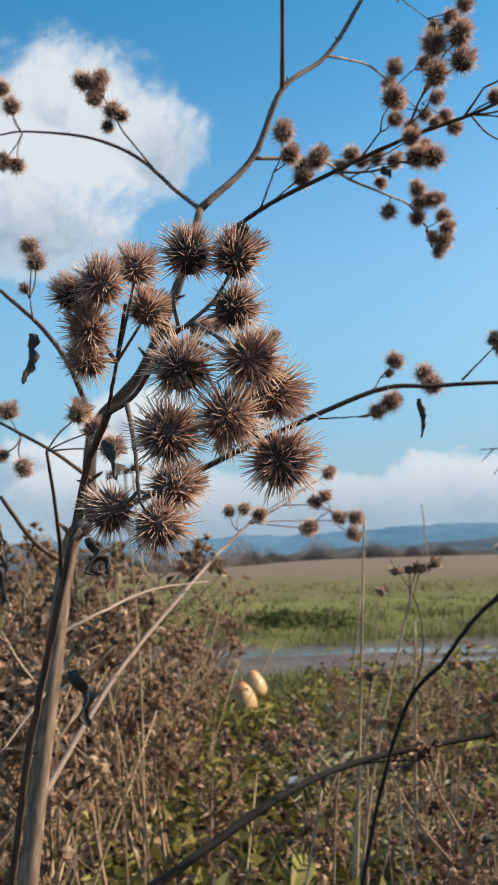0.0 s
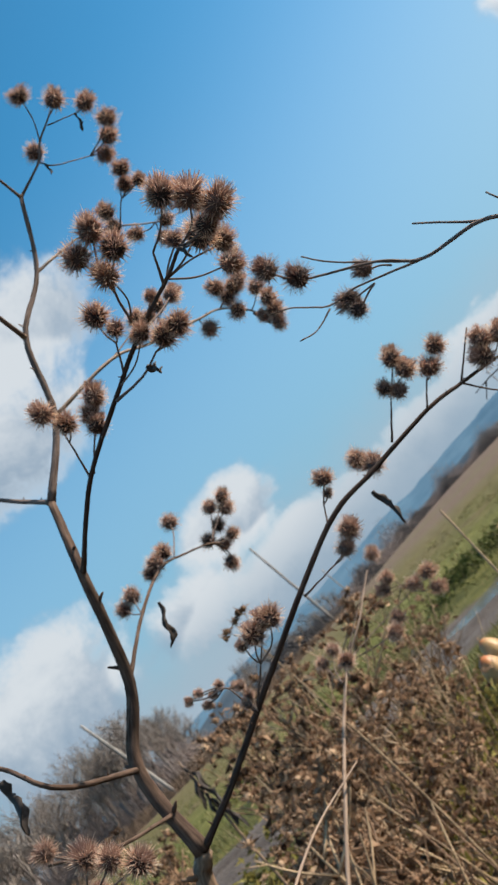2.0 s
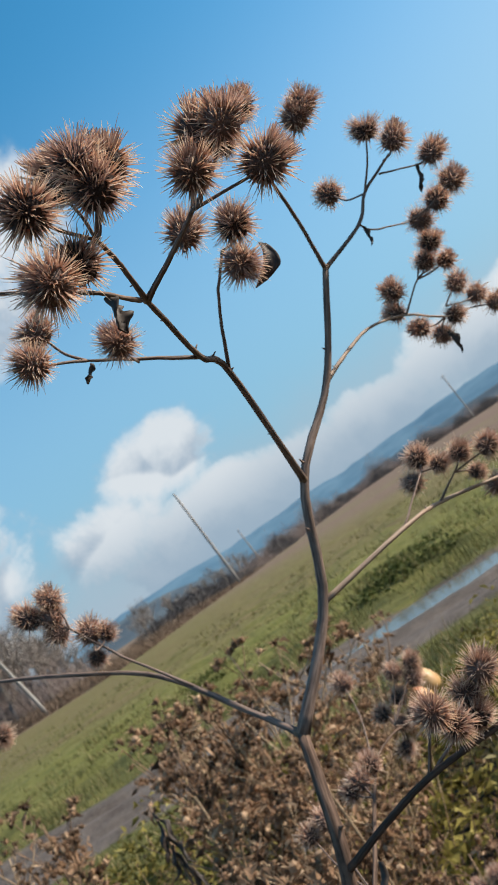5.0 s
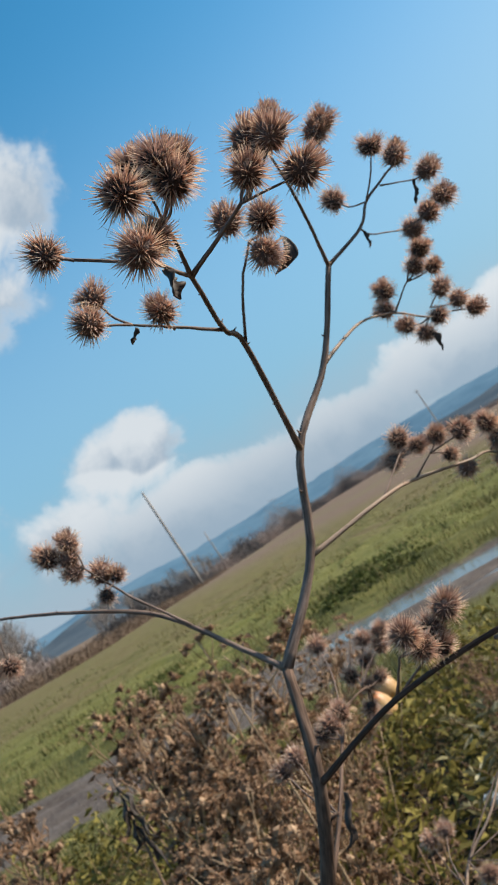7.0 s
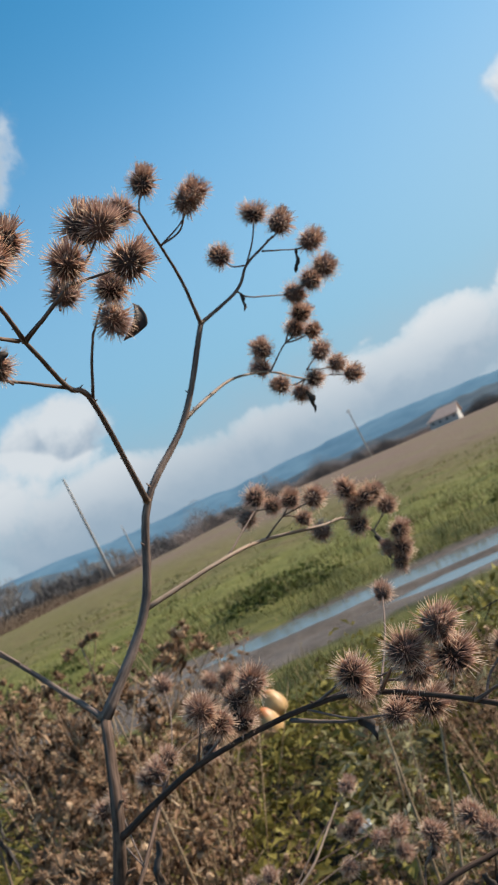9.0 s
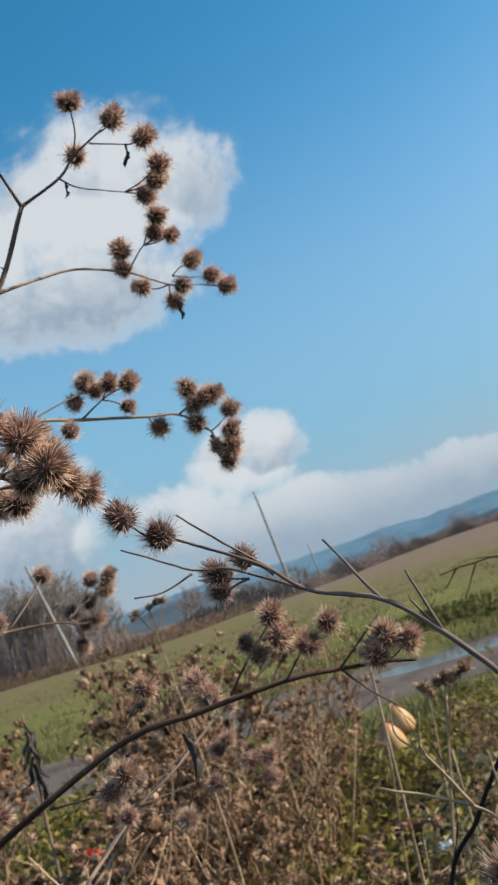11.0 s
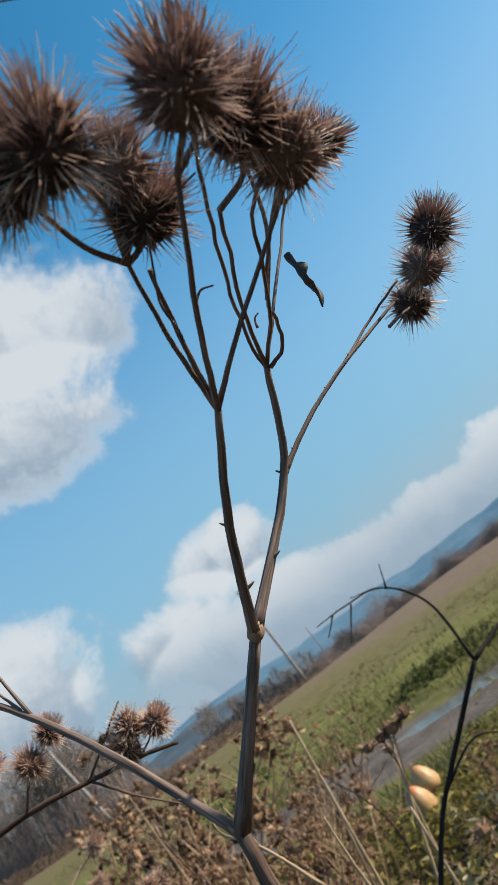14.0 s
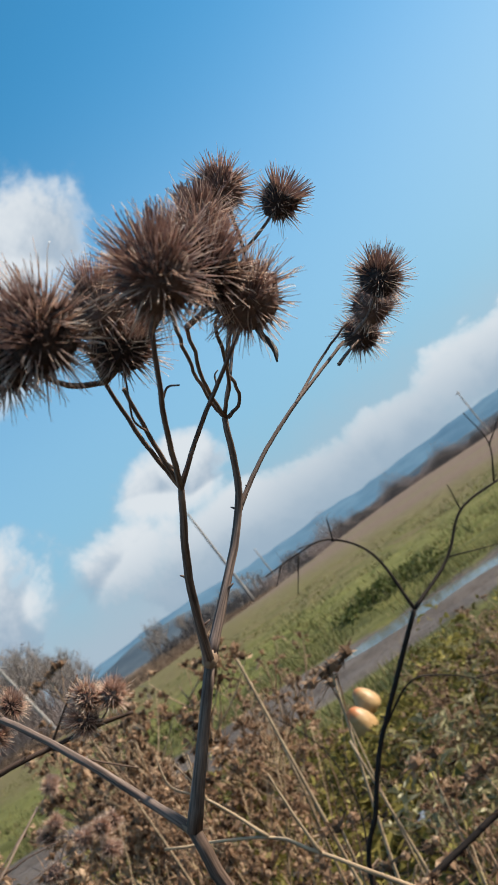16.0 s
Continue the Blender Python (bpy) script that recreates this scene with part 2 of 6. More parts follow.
def ground_look(tree, bsdf, add, put, calc, ramp, mix, noisy):
    co = add("ShaderNodeTexCoord").outputs["Object"]
    sep = add("ShaderNodeSeparateXYZ")
    put(sep.inputs[0], co)
    x, y, z = sep.outputs
    far = noisy(co, 0.045, 5.0, 0.6)
    wide = noisy(co, 0.35, 5.0, 0.6)
    mid = noisy(co, 2.2, 5.0, 0.65)
    fine = noisy(co, 26.0, 4.0, 0.7)
    edge = calc("ADD", calc("ADD", y, calc("MULTIPLY_ADD", wide, 1.6, -0.8)), ramp(x, 0.0, 0.9, 0.0, 2.2))
    grass = mix(ramp(mid, 0.3, 0.7), (0.062, 0.068, 0.018), (0.15, 0.142, 0.042))
    grass = mix(ramp(fine, 0.5, 0.75, 0.0, 0.8), grass, (0.20, 0.175, 0.075))
    grass = mix(ramp(wide, 0.5, 0.7, 0.0, 0.7), grass, (0.21, 0.17, 0.075))
    lumps = noisy(co, 0.9, 4.0, 0.6)
    grass = mix(ramp(lumps, 0.52, 0.66, 0.0, 0.75), grass, (0.035, 0.045, 0.014))
    lush = mix(ramp(lumps, 0.3, 0.6), (0.105, 0.116, 0.025), (0.185, 0.177, 0.05))
    grass = mix(calc("MULTIPLY", ramp(y, 15.5, 17.5), ramp(y, 40.0, 22.0), 0.0), grass, mix(0.7, grass, lush))
    # relief painted as colour: dark shaded hollows, yellow sunlit tops of the tufts
    tufts = noisy(co, 1.7, 4.0, 0.7)
    grass = mix(calc("MULTIPLY", ramp(y, 13.0, 16.0), ramp(tufts, 0.55, 0.68, 0.0, 0.8)), grass, (0.052, 0.062, 0.018))
    grass = mix(calc("MULTIPLY", ramp(y, 13.0, 16.0), ramp(tufts, 0.45, 0.34, 0.0, 0.7)), grass, (0.235, 0.215, 0.075))
    grass = mix(ramp(y, 22.0, 50.0, 0.0, 0.65), grass, mix(ramp(mid, 0.3, 0.7), (0.13, 0.11, 0.04), (0.185, 0.155, 0.065)))
    grass = mix(calc("MULTIPLY", ramp(y, 22.0, 34.0), ramp(wide, 0.38, 0.62)), grass, (0.155, 0.122, 0.056))
    # litter under the weeds
    litter = mix(ramp(fine, 0.3, 0.7), (0.020, 0.015, 0.010), (0.085, 0.060, 0.038))
    litter = mix(ramp(mid, 0.5, 0.68, 0.0, 0.8), litter, (0.075, 0.075, 0.026))
    col = mix(ramp(edge, 5.2, 7.6), litter, grass)
    # pale stubble beyond the green field
    stubble = mix(ramp(mid, 0.3, 0.75), (0.15, 0.100, 0.074), (0.21, 0.145, 0.110))
    stubble = mix(ramp(far, 0.42, 0.62, 0.0, 0.5), stubble, (0.165, 0.15, 0.06))
    fieldline = calc("ADD", calc("ADD", y, calc("MULTIPLY", x, 2.0)), calc("MULTIPLY_ADD", far, 40.0, -20.0))
    col = mix(ramp(fieldline, 50.0, 120.0), col, stubble)
    # bare earth strip in front of the hedge
    col = mix(ramp(y, 150.0, 260.0, 0.0, 0.75), col, (0.185, 0.125, 0.092))
    # brown rough strip where the field ends
    margin = calc("ADD", calc("MULTIPLY_ADD", y, 0.17, -33.6), calc("MULTIPLY", x, -1.0))
    margin = calc("MULTIPLY", ramp(margin, -4.0, 1.0), ramp(calc("ADD", y, calc("MULTIPLY_ADD", mid, 4.0, -2.0)), 74.0, 80.0))
    col = mix(margin, col, mix(ramp(mid, 0.3, 0.7), (0.13, 0.09, 0.06), (0.21, 0.145, 0.10)))
    # muddy track
    mud = mix(ramp(mid, 0.3, 0.7), (0.075, 0.058, 0.048), (0.155, 0.125, 0.105))
    mud = mix(ramp(fine, 0.45, 0.7, 0.0, 0.5), mud, (0.20, 0.165, 0.135))
    a = ramp(calc("ADD", y, calc("MULTIPLY_ADD", mid, 0.5, -0.25)), 9.45, 9.75)
    b = ramp(calc("ADD", y, calc("MULTIPLY_ADD", mid, 0.5, -0.25)), 12.95, 12.7)
    col = mix(calc("MULTIPLY", a, b), col, mud)
    put(bsdf.inputs["Roughness"], ramp(calc("MULTIPLY", a, b), 0.0, 1.0, 0.95, 0.7))
    return col, calc("ADD", fine, calc("MULTIPLY", mid, 0.5)), (0.9, 0.03)


GROUND = material("meadow_ground", ground_look, 0.9, 0.15)


def plain_look(a, b, scale, strength=0.3, distance=0.002):
    def build(tree, bsdf, add, put, calc, ramp, mix, noisy):
        co = add("ShaderNodeTexCoord").outputs["Object"]
        n = noisy(co, scale, 5.0, 0.6)
        return mix(ramp(n, 0.3, 0.7), a, b), n, (strength, distance)
    return build


WATER = material("puddle_water", plain_look((0.10, 0.09, 0.08), (0.16, 0.145, 0.13), 7.0, 0.25, 0.010), 0.12, 0.6)


def gourd_look(tree, bsdf, add, put, calc, ramp, mix, noisy):
    co = add("ShaderNodeTexCoord").outputs["Object"]
    sep = add("ShaderNodeSeparateXYZ")
    put(sep.inputs[0], co)
    n = noisy(co, 18.0, 4.0, 0.6)
    high = calc("ADD", sep.outputs[2], calc("MULTIPLY_ADD", n, 0.10, -0.05))
    col = mix(ramp(n, 0.3, 0.7), (0.44, 0.25, 0.10), (0.55, 0.35, 0.16))
    col = mix(ramp(high, 0.16, 0.22, 0.0, 0.8), col, (0.50, 0.13, 0.035))
    return mix(ramp(noisy(co, 70.0, 3.0), 0.62, 0.75, 0.0, 0.6), col, (0.22, 0.13, 0.06)), n, (0.2, 0.003)


GOURD = material("gourd_skin", gourd_look, 0.45, 0.4)
POLE = material("pole_wood", plain_look((0.24, 0.22, 0.20), (0.38, 0.35, 0.32), 3.0), 0.8)
WIRE = material("cable_sheath", plain_look((0.02, 0.022, 0.026), (0.04, 0.042, 0.05), 40.0), 0.5)
# distance haze is put into the blue of both hill colours
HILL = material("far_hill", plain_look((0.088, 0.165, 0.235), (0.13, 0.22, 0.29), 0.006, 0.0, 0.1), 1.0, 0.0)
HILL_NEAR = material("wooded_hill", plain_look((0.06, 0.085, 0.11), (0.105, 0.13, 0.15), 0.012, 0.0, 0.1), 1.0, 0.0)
BUSH = material("bare_bush", random_look((0.17, 0.135, 0.12), (0.27, 0.21, 0.185), (0.36, 0.27, 0.22), 0.4), 0.9)
TREE = material("bare_tree", random_look((0.17, 0.145, 0.13), (0.26, 0.225, 0.20), (0.34, 0.285, 0.24), 0.6), 0.9)
ROOF = material("clay_roof", plain_look((0.50, 0.34, 0.27), (0.58, 0.41, 0.33), 1.5), 0.8)
WALL = material("pale_render", plain_look((0.40, 0.38, 0.36), (0.50, 0.48, 0.45), 0.8), 0.9)
PANE = material("dark_pane", plain_look((0.12, 0.13, 0.14), (0.16, 0.17, 0.18), 1.0), 0.1, 0.5)
BAG = material("thin_plastic", plain_look((0.42, 0.47, 0.52), (0.66, 0.70, 0.73), 8.0, 0.6, 0.02), 0.35, 0.5, 0.25)
RED = material("red_plastic", plain_look((0.60, 0.03, 0.02), (0.75, 0.07, 0.04), 20.0), 0.4, 0.5)


# ---- mesh helpers ----
def mesh_object(name, verts, faces, mat, parent=None, smooth=True):
    me = bpy.data.meshes.new(name)
    me.from_pydata(verts, [], faces)
    if smooth:
        me.polygons.foreach_set("use_smooth", [True] * len(me.polygons))
    me.materials.append(mat)
    me.update()
    ob = new(name, me)
    if parent is not None:
        ob.parent = parent
        ob.matrix_parent_inverse = Matrix.Identity(4)
    return ob


def glide(points, steps):
    """A smooth line through the points (Catmull-Rom)."""
    p = [Vector(q) for q in points]
    if len(p) == 2:
        return [p[0].lerp(p[1], i / steps) for i in range(steps + 1)]
    p = [p[0] * 2 - p[1]] + p + [p[-1] * 2 - p[-2]]
    line = []
    for i in range(1, len(p) - 2):
        a, b, c, d = p[i - 1:i + 3]
        for k in range(steps):
            t = k / steps
            line.append(0.5 * (2 * b + (c - a) * t + (2 * a - 5 * b + 4 * c - d) * t * t + (3 * b - a - 3 * c + d) * t ** 3))
    return line + [p[-2]]


def tube(line, radii, sides, verts, faces, ridge=0.0):
    """Adds a closed tube round the line to verts and faces."""
    n0, count = len(verts), len(line)
    ax = Vector((0.3, 1, 0.2))
    for i, q in enumerate(line):
        d = (line[min(i + 1, count - 1)] - line[max(i - 1, 0)]).normalized()
        u = ax - d * ax.dot(d)
        u = u.normalized() if u.length > 1e-4 else d.orthogonal().normalized()
        ax, v = u, d.cross(u)
        for k in range(sides):
            a = 2 * math.pi * k / sides
            r = radii[i] * (1 + ridge * (1 if k % 2 else -1))
            verts.append(q + (u * math.cos(a) + v * math.sin(a)) * r)
        if i:
            for k in range(sides):
                faces.append((n0 + (i - 1) * sides + k, n0 + (i - 1) * sides + (k + 1) % sides, n0 + i * sides + (k + 1) % sides, n0 + i * sides + k))
    faces.append(tuple(n0 + k for k in range(sides - 1, -1, -1)))
    faces.append(tuple(n0 + (count - 1) * sides + k for k in range(sides)))


# ---- burdock ----
def plant(name, label, base, girth):
    root = new(name)
    root["girth"] = girth
    root.location = base
    root.empty_display_size = 0.05
    return tagged(root, label, "dry plant")


# branches paler than the rest spring from here
PALE_FEET = ((-0.172, 0.900, 0.887), (-0.152, 0.896, 1.040), (0.122, 0.924, 1.620), (0.041, 0.904, 1.501), (-0.158, 0.897, 0.996), (0.152, 0.960, 1.635))


# these two are much darker than the rest
DARK_FEET = ((-0.029, 0.859, 1.371), (-0.122, 0.890, 1.144))


def stem(root, kind, r0, r1, *points):
    """A stem, branch or twig of a plant, swollen where it springs from another."""
    base = root.location
    rng = random.Random(round(sum(points[0]) * 1e4))
    slim = root["girth"]
    line = glide(points, 7 if kind != "twig" else 5)
    n = len(line)
    step = sum((b - a).length for a, b in zip(line, line[1:])) / (n - 1)
    wob = 0.035 * step if kind == "twig" else 0.018 * step
    line = [q if i in (0, n - 1) else q + Vector((rng.uniform(-wob, wob), rng.uniform(-wob, wob), rng.uniform(-wob, wob))) for i, q in enumerate(line)]
    radii = []
    for i in range(n):
        t = i / (n - 1)
        r = (r0 + (r1 - r0) * t) * slim
        r *= 1 + 0.22 * math.exp(-(t * n * 0.6) ** 2) + rng.uniform(-0.04, 0.04)
        radii.append(r)
    verts, faces = [], []
    tube([q - base for q in line], radii, 7 if kind == "twig" else 12, verts, faces, 0.0 if kind == "twig" else 0.045)
    sides, walked = (7 if kind == "twig" else 12), 0.0
    along = []
    for i in range(n):
        walked += (line[i] - line[i - 1]).length if i else 0.0
        for k in range(sides):
            ang = 2 * math.pi * k / sides
            along += [0.005 * math.cos(ang), 0.005 * math.sin(ang), 0.05 * walked]
    if kind != "twig":
        # a few leaf scars and stubs along it
        for i in range(3, n - 2, 4):
            d = Vector((rng.uniform(-1, 1), rng.uniform(-1, 1), rng.uniform(0.1, 0.9))).normalized()
            a = line[i] - base + d * radii[i] * 0.6
            b = a + d * radii[i] * rng.uniform(1.0, 2.2)
            tube([a, (a + b) / 2, b], [radii[i] * 0.42, radii[i] * 0.3, radii[i] * 0.16], 5, verts, faces)
    # low-starting stems take a darker bark; the tall plant's lowest takes the joint tone
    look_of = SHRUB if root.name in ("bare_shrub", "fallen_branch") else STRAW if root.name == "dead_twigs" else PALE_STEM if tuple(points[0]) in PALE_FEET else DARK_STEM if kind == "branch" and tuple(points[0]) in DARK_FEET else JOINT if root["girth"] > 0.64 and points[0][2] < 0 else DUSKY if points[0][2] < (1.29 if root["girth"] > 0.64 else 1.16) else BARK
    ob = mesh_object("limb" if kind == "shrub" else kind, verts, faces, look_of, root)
    along += [0.0] * (3 * len(verts) - len(along))
    ob.data.attributes.new("along", "FLOAT_VECTOR", "POINT").data.foreach_set("vector", along)
    if look_of is BARK and kind == "branch":
        # the pale swollen joint at its foot
        d = (line[1] - line[0]).normalized()
        r = radii[0]
        verts, faces = [], []
        bulge = ((-0.8, 0.5), (-0.1, 1.0), (0.6, 1.10), (1.3, 1.05), (2.1, 0.92))
        tube([line[0] - base + d * r * k for k, _ in bulge], [r * w * rng.uniform(0.95, 1.06) for _, w in bulge], 9, verts, faces, 0.05)
        mesh_object("joint", verts, faces, JOINT, ob)
    return ob


def burr_meshes(seed, count, gape, thick, spiny, downy):
    """Core of overlapping bracts, hooked bristles and withered florets of a burr of diameter one; gape: how far its top has opened."""
    rng = random.Random(seed)
    bm = bmesh.new()
    bmesh.ops.create_icosphere(bm, subdivisions=3, radius=1.0)
    for v in bm.verts:
        n = noise.noise(v.co * 5 + Vector((seed, 0, 0)))
        v.co = Vector((v.co.x * 0.28, v.co.y * 0.28, v.co.z * 0.29)) * (1 + 0.12 * n)
        if v.co.z > 0.14:
            v.co.z -= gape * (v.co.z - 0.14)
    for f in bm.faces:
        f.smooth = True
    core = bpy.data.meshes.new("burr")
    bm.to_mesh(core)
    bm.free()
    core.materials.append(CORE)
    verts, faces = [], []
    golden = math.pi * (3 - math.sqrt(5))
    # some burrs are crushed or matted on one side
    worn = heading_of(rng)
    for i in range(count):
        z = 1 - (1.86 - 0.25 * gape) * (i + 0.5) / count - 0.25 * gape
        a = i * golden + rng.uniform(-0.25, 0.25)
        r = math.sqrt(max(0.0, 1 - z * z))
        d = Vector((r * math.cos(a), r * math.sin(a), z + rng.uniform(-0.12, 0.12))).normalized()
        if d.dot(worn) > 0.75 and rng.random() < 0.45:
            continue
        # bristles mat together in tufts
        clump = Vector((noise.noise(d * 3.5 + Vector((seed, 0, 0))), noise.noise(d * 3.5 + Vector((0, seed, 5))), noise.noise(d * 3.5 + Vector((9, 0, seed)))))
        way = (d + clump * 0.30 + Vector((rng.gauss(0, 0.10), rng.gauss(0, 0.10), rng.gauss(0.03 + 0.25 * gape, 0.10)))).normalized()
        side = way.orthogonal().normalized()
        side = (side * math.cos(a * 3.1) + way.cross(side) * math.sin(a * 3.1)).normalized()
        start = Vector((d.x * 0.26, d.y * 0.26, d.z * 0.27))
        length = rng.uniform(0.20, 0.34) * (0.85 if z < -0.4 else 1.0) * (1.25 if rng.random() < 0.06 else 1.0) * (1 + 0.35 * clump.x)
        bend = rng.uniform(-0.03, 0.03)
        hooked = rng.choice((-1, 1)) * 0.026
        pts = [start, start + way * length * 0.40 + side * bend * 0.3, start + way * length * 0.80 + side * bend, start + way * length * 0.95 + side * (bend + hooked * 0.3)]
        hook = start + way * length * 0.97 + side * (bend + hooked)
        n0 = len(verts)
        w = rng.uniform(0.0034, 0.0056) * thick
        u = way.orthogonal().normalized()
        v = way.cross(u)
        for q, k in zip(pts, (2.3, 1.0, 0.62, 0.42)):
            for j in range(3):
                ang = 2.0944 * j
                verts.append(q + (u * math.cos(ang) + v * math.sin(ang)) * w * k)
        verts.append(hook)
        for ring in (0, 3, 6):
            for j in range(3):
                faces.append((n0 + ring + j, n0 + ring + (j + 1) % 3, n0 + ring + 3 + (j + 1) % 3, n0 + ring + 3 + j))
        for j in range(3):
            faces.append((n0 + 9 + j, n0 + 9 + (j + 1) % 3, n0 + 12))
    for i in range(110):
        # short inner bracts that hide the core
        d = heading_of(rng)
        if d.z > 0.75 - 0.5 * gape:
            continue
        way = (d + heading_of(rng) * 0.5 + Vector((0, 0, 0.35))).normalized()
        u = way.cross(d)
        u = (u.normalized() if u.length > 1e-3 else d.orthogonal().normalized()) * 0.020
        s = d * 0.27
        n0 = len(verts)
        verts += [s - u, s + u, s + way * rng.uniform(0.07, 0.15)]
        faces.append((n0, n0 + 1, n0 + 2))
    spines = bpy.data.meshes.new("bristles")
    spines.from_pydata(verts, [], faces)
    spines.materials.append(spiny)
    verts, faces = [], []
    for i in range(210):
        a, r = rng.uniform(0, 6.283), (0.20 + 0.05 * gape) * math.sqrt(rng.random())
        flare = 2.0 + 2.6 * gape
        d = (Vector((math.cos(a) * r * flare, math.sin(a) * r * flare, 1)) + heading_of(rng) * 0.18).normalized()
        s = Vector((math.cos(a) * r, math.sin(a) * r, 0.22 - 0.08 * gape))
        u = d.orthogonal().normalized() * rng.uniform(0.005, 0.009)
        tip = s + d * rng.uniform(0.14, 0.30)
        n0 = len(verts)
        verts += [s - u, s + u, tip + u * 0.6, tip - u * 0.6]
        faces.append((n0, n0 + 1, n0 + 2, n0 + 3))
    tuft = bpy.data.meshes.new("floret_tuft")
    tuft.from_pydata(verts, [], faces)
    tuft.materials.append(downy)
    return core, spines, tuft


def heading_of(rng):
    """A direction at random over the whole sphere."""
    z, a = rng.uniform(-1, 1), rng.uniform(0, 6.283)
    r = math.sqrt(1 - z * z)
    return Vector((r * math.cos(a), r * math.sin(a), z))


SORTS = ((3, 270, 0.0), (7, 290, 0.25), (11, 250, 0.7), (19, 280, 0.0), (23, 300, 0.15), (29, 260, 1.0), (31, 285, 0.1))
# darker bristles for the backlit crown, paler for sunlit burrs: light put into colour
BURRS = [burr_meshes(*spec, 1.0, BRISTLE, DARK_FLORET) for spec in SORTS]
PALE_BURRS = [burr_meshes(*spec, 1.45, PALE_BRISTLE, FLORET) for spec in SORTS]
burr_count = [0]


def burr(root, place, across, anchor):
    """A spiny seed burr of a plant, on a stalk from the anchor."""
    k = burr_count[0]
    burr_count[0] += 1
    rng = random.Random(k * 7 + 1)
    base = root.location
    place, anchor = Vector(place), Vector(anchor)
    axis = (place - anchor).normalized() + Vector((rng.uniform(-0.2, 0.2), rng.uniform(-0.2, 0.2), 0.25))
    turn = axis.to_track_quat("Z", "Y").to_matrix().to_4x4() @ pose(0, 0, 0, 0, 0, rng.uniform(0, 360))
    core, spines, tuft = (PALE_BURRS if root["girth"] > 0.64 or place.z < 1.3 else BURRS)[k % len(BURRS)]
    wide, tall = rng.uniform(0.94, 1.06), rng.uniform(0.95, 1.12)
    # ripe burrs of the tall plant are nearly all of one size
    size = across * (max(0.75, min(1.32, 1.30 - 50 * (across - 0.018))) if root["girth"] > 0.64 else max(0.74, min(1.14, 1.22 - 10.5 * across)))
    if place.y > 0.86 and root["girth"] > 0.64:
        size *= 1.06
    ob = new("burr", core)
    ob.parent = root
    ob.matrix_basis = Matrix.Translation(place - base) @ turn @ Matrix.Diagonal((size * wide, size * wide, size * tall, 1))
    for name, data in (("bristles", spines), ("floret_tuft", tuft)):
        c = new(name, data)
        c.parent = ob
    # the stalk, in the burr's own measure
    foot = ob.matrix_basis.inverted() @ (anchor - base)
    top = Vector((0, 0, -0.2))
    if (foot - top).length > 0.1:
        away = foot.lerp(top, 0.55) + Vector((rng.uniform(-0.12, 0.12), rng.uniform(-0.12, 0.12), -0.06)) * min(1.5, (foot - top).length)
        line = glide([foot, away, top], 5)
        thick = max(0.0007, 0.027 * across) / size
        verts, faces = [], []
        tube(line, [thick * (1.05 - 0.25 * i / (len(line) - 1)) for i in range(len(line))], 6, verts, faces)
        mesh_object("stalk", verts, faces, BARK, ob)
    return ob


def dry_leaf(root, top, tip, width, whole=False):
    """A curled dead leaf that hangs from a stem."""
    base = root.location
    top, tip = Vector(top) - base, Vector(tip) - base
    rng = random.Random(round(width * 1e5 + top.z * 1e4))
    way = tip - top
    side = Vector((1, 0.4, 0)).cross(way).normalized()
    side = (side + Vector((rng.uniform(-0.4, 0.4), rng.uniform(-0.4, 0.4), 0))).normalized()
    if whole:
        side = (Vector((1, 0.1, 0)) - way * way.x / way.length_squared).normalized()
    face = way.cross(side).normalized()
    verts, faces, n, m = [], [], 15, 6
    kink = [rng.uniform(-0.2, 0.2) for _ in range(4)]
    for i in range(n):
        t = i / (n - 1)
        body = math.sin(math.pi * min(1, 0.1 + t * 0.9)) ** 0.8
        twist = 0.3 * t if whole else (t - 0.3) * rng.uniform(1.6, 2.2)
        s = side * math.cos(twist) + face * math.sin(twist)
        f = face * math.cos(twist) - side * math.sin(twist)
        bow = width * (kink[0] * math.sin(math.pi * t) + kink[1] * math.sin(2 * math.pi * t) + kink[2] * math.sin(3.3 * math.pi * t))
        if whole:
            bow = width * 0.42 * math.sin(math.pi * t) ** 0.8
        for j in range(m):
            u = (j / (m - 1)) * 2 - 1
            # ragged, rolled edges
            w = width * 0.5 * (0.08 + body * (0.62 + (0.08 if whole else 0.55) * noise.noise(Vector((t * 7, u * 1.5, width * 900)))))
            roll = u * (0.8 if whole else 1.35)
            verts.append(top + way * t + s * (w * math.sin(roll) * 1.1 + bow) + f * (w * (1 - math.cos(roll)) * 1.2 + bow * 0.7 + 0.08 * width * noise.noise(Vector((t * 9, u * 4, 3)))))
        if i:
            for j in range(m - 1):
                k = (i - 1) * m + j
                faces.append((k, k + 1, k + m + 1, k + m))
    ob = mesh_object("dry_leaf", verts, faces, DRY_LEAF, root)
    thick = ob.modifiers.new("thickness", "SOLIDIFY")
    thick.thickness = 0.0006
    tagged(ob, "shrivelled dark brown leaf")
    return ob



tall = plant("burdock_plant", "tall dry brown burdock with many branches of spiny seed burrs", (-0.288, 0.920, 0.000), 0.68)
stem(tall, "stem", 0.0160, 0.0112, (-0.288, 0.920, -0.020), (-0.230, 0.910, 0.443), (-0.172, 0.900, 0.887), (-0.144, 0.895, 1.105), (-0.122, 0.890, 1.144))
stem(tall, "stem", 0.0104, 0.0056, (-0.122, 0.890, 1.144), (-0.116, 0.890, 1.228), (-0.071, 0.890, 1.284), (-0.029, 0.859, 1.371), (-0.012, 0.888, 1.443))
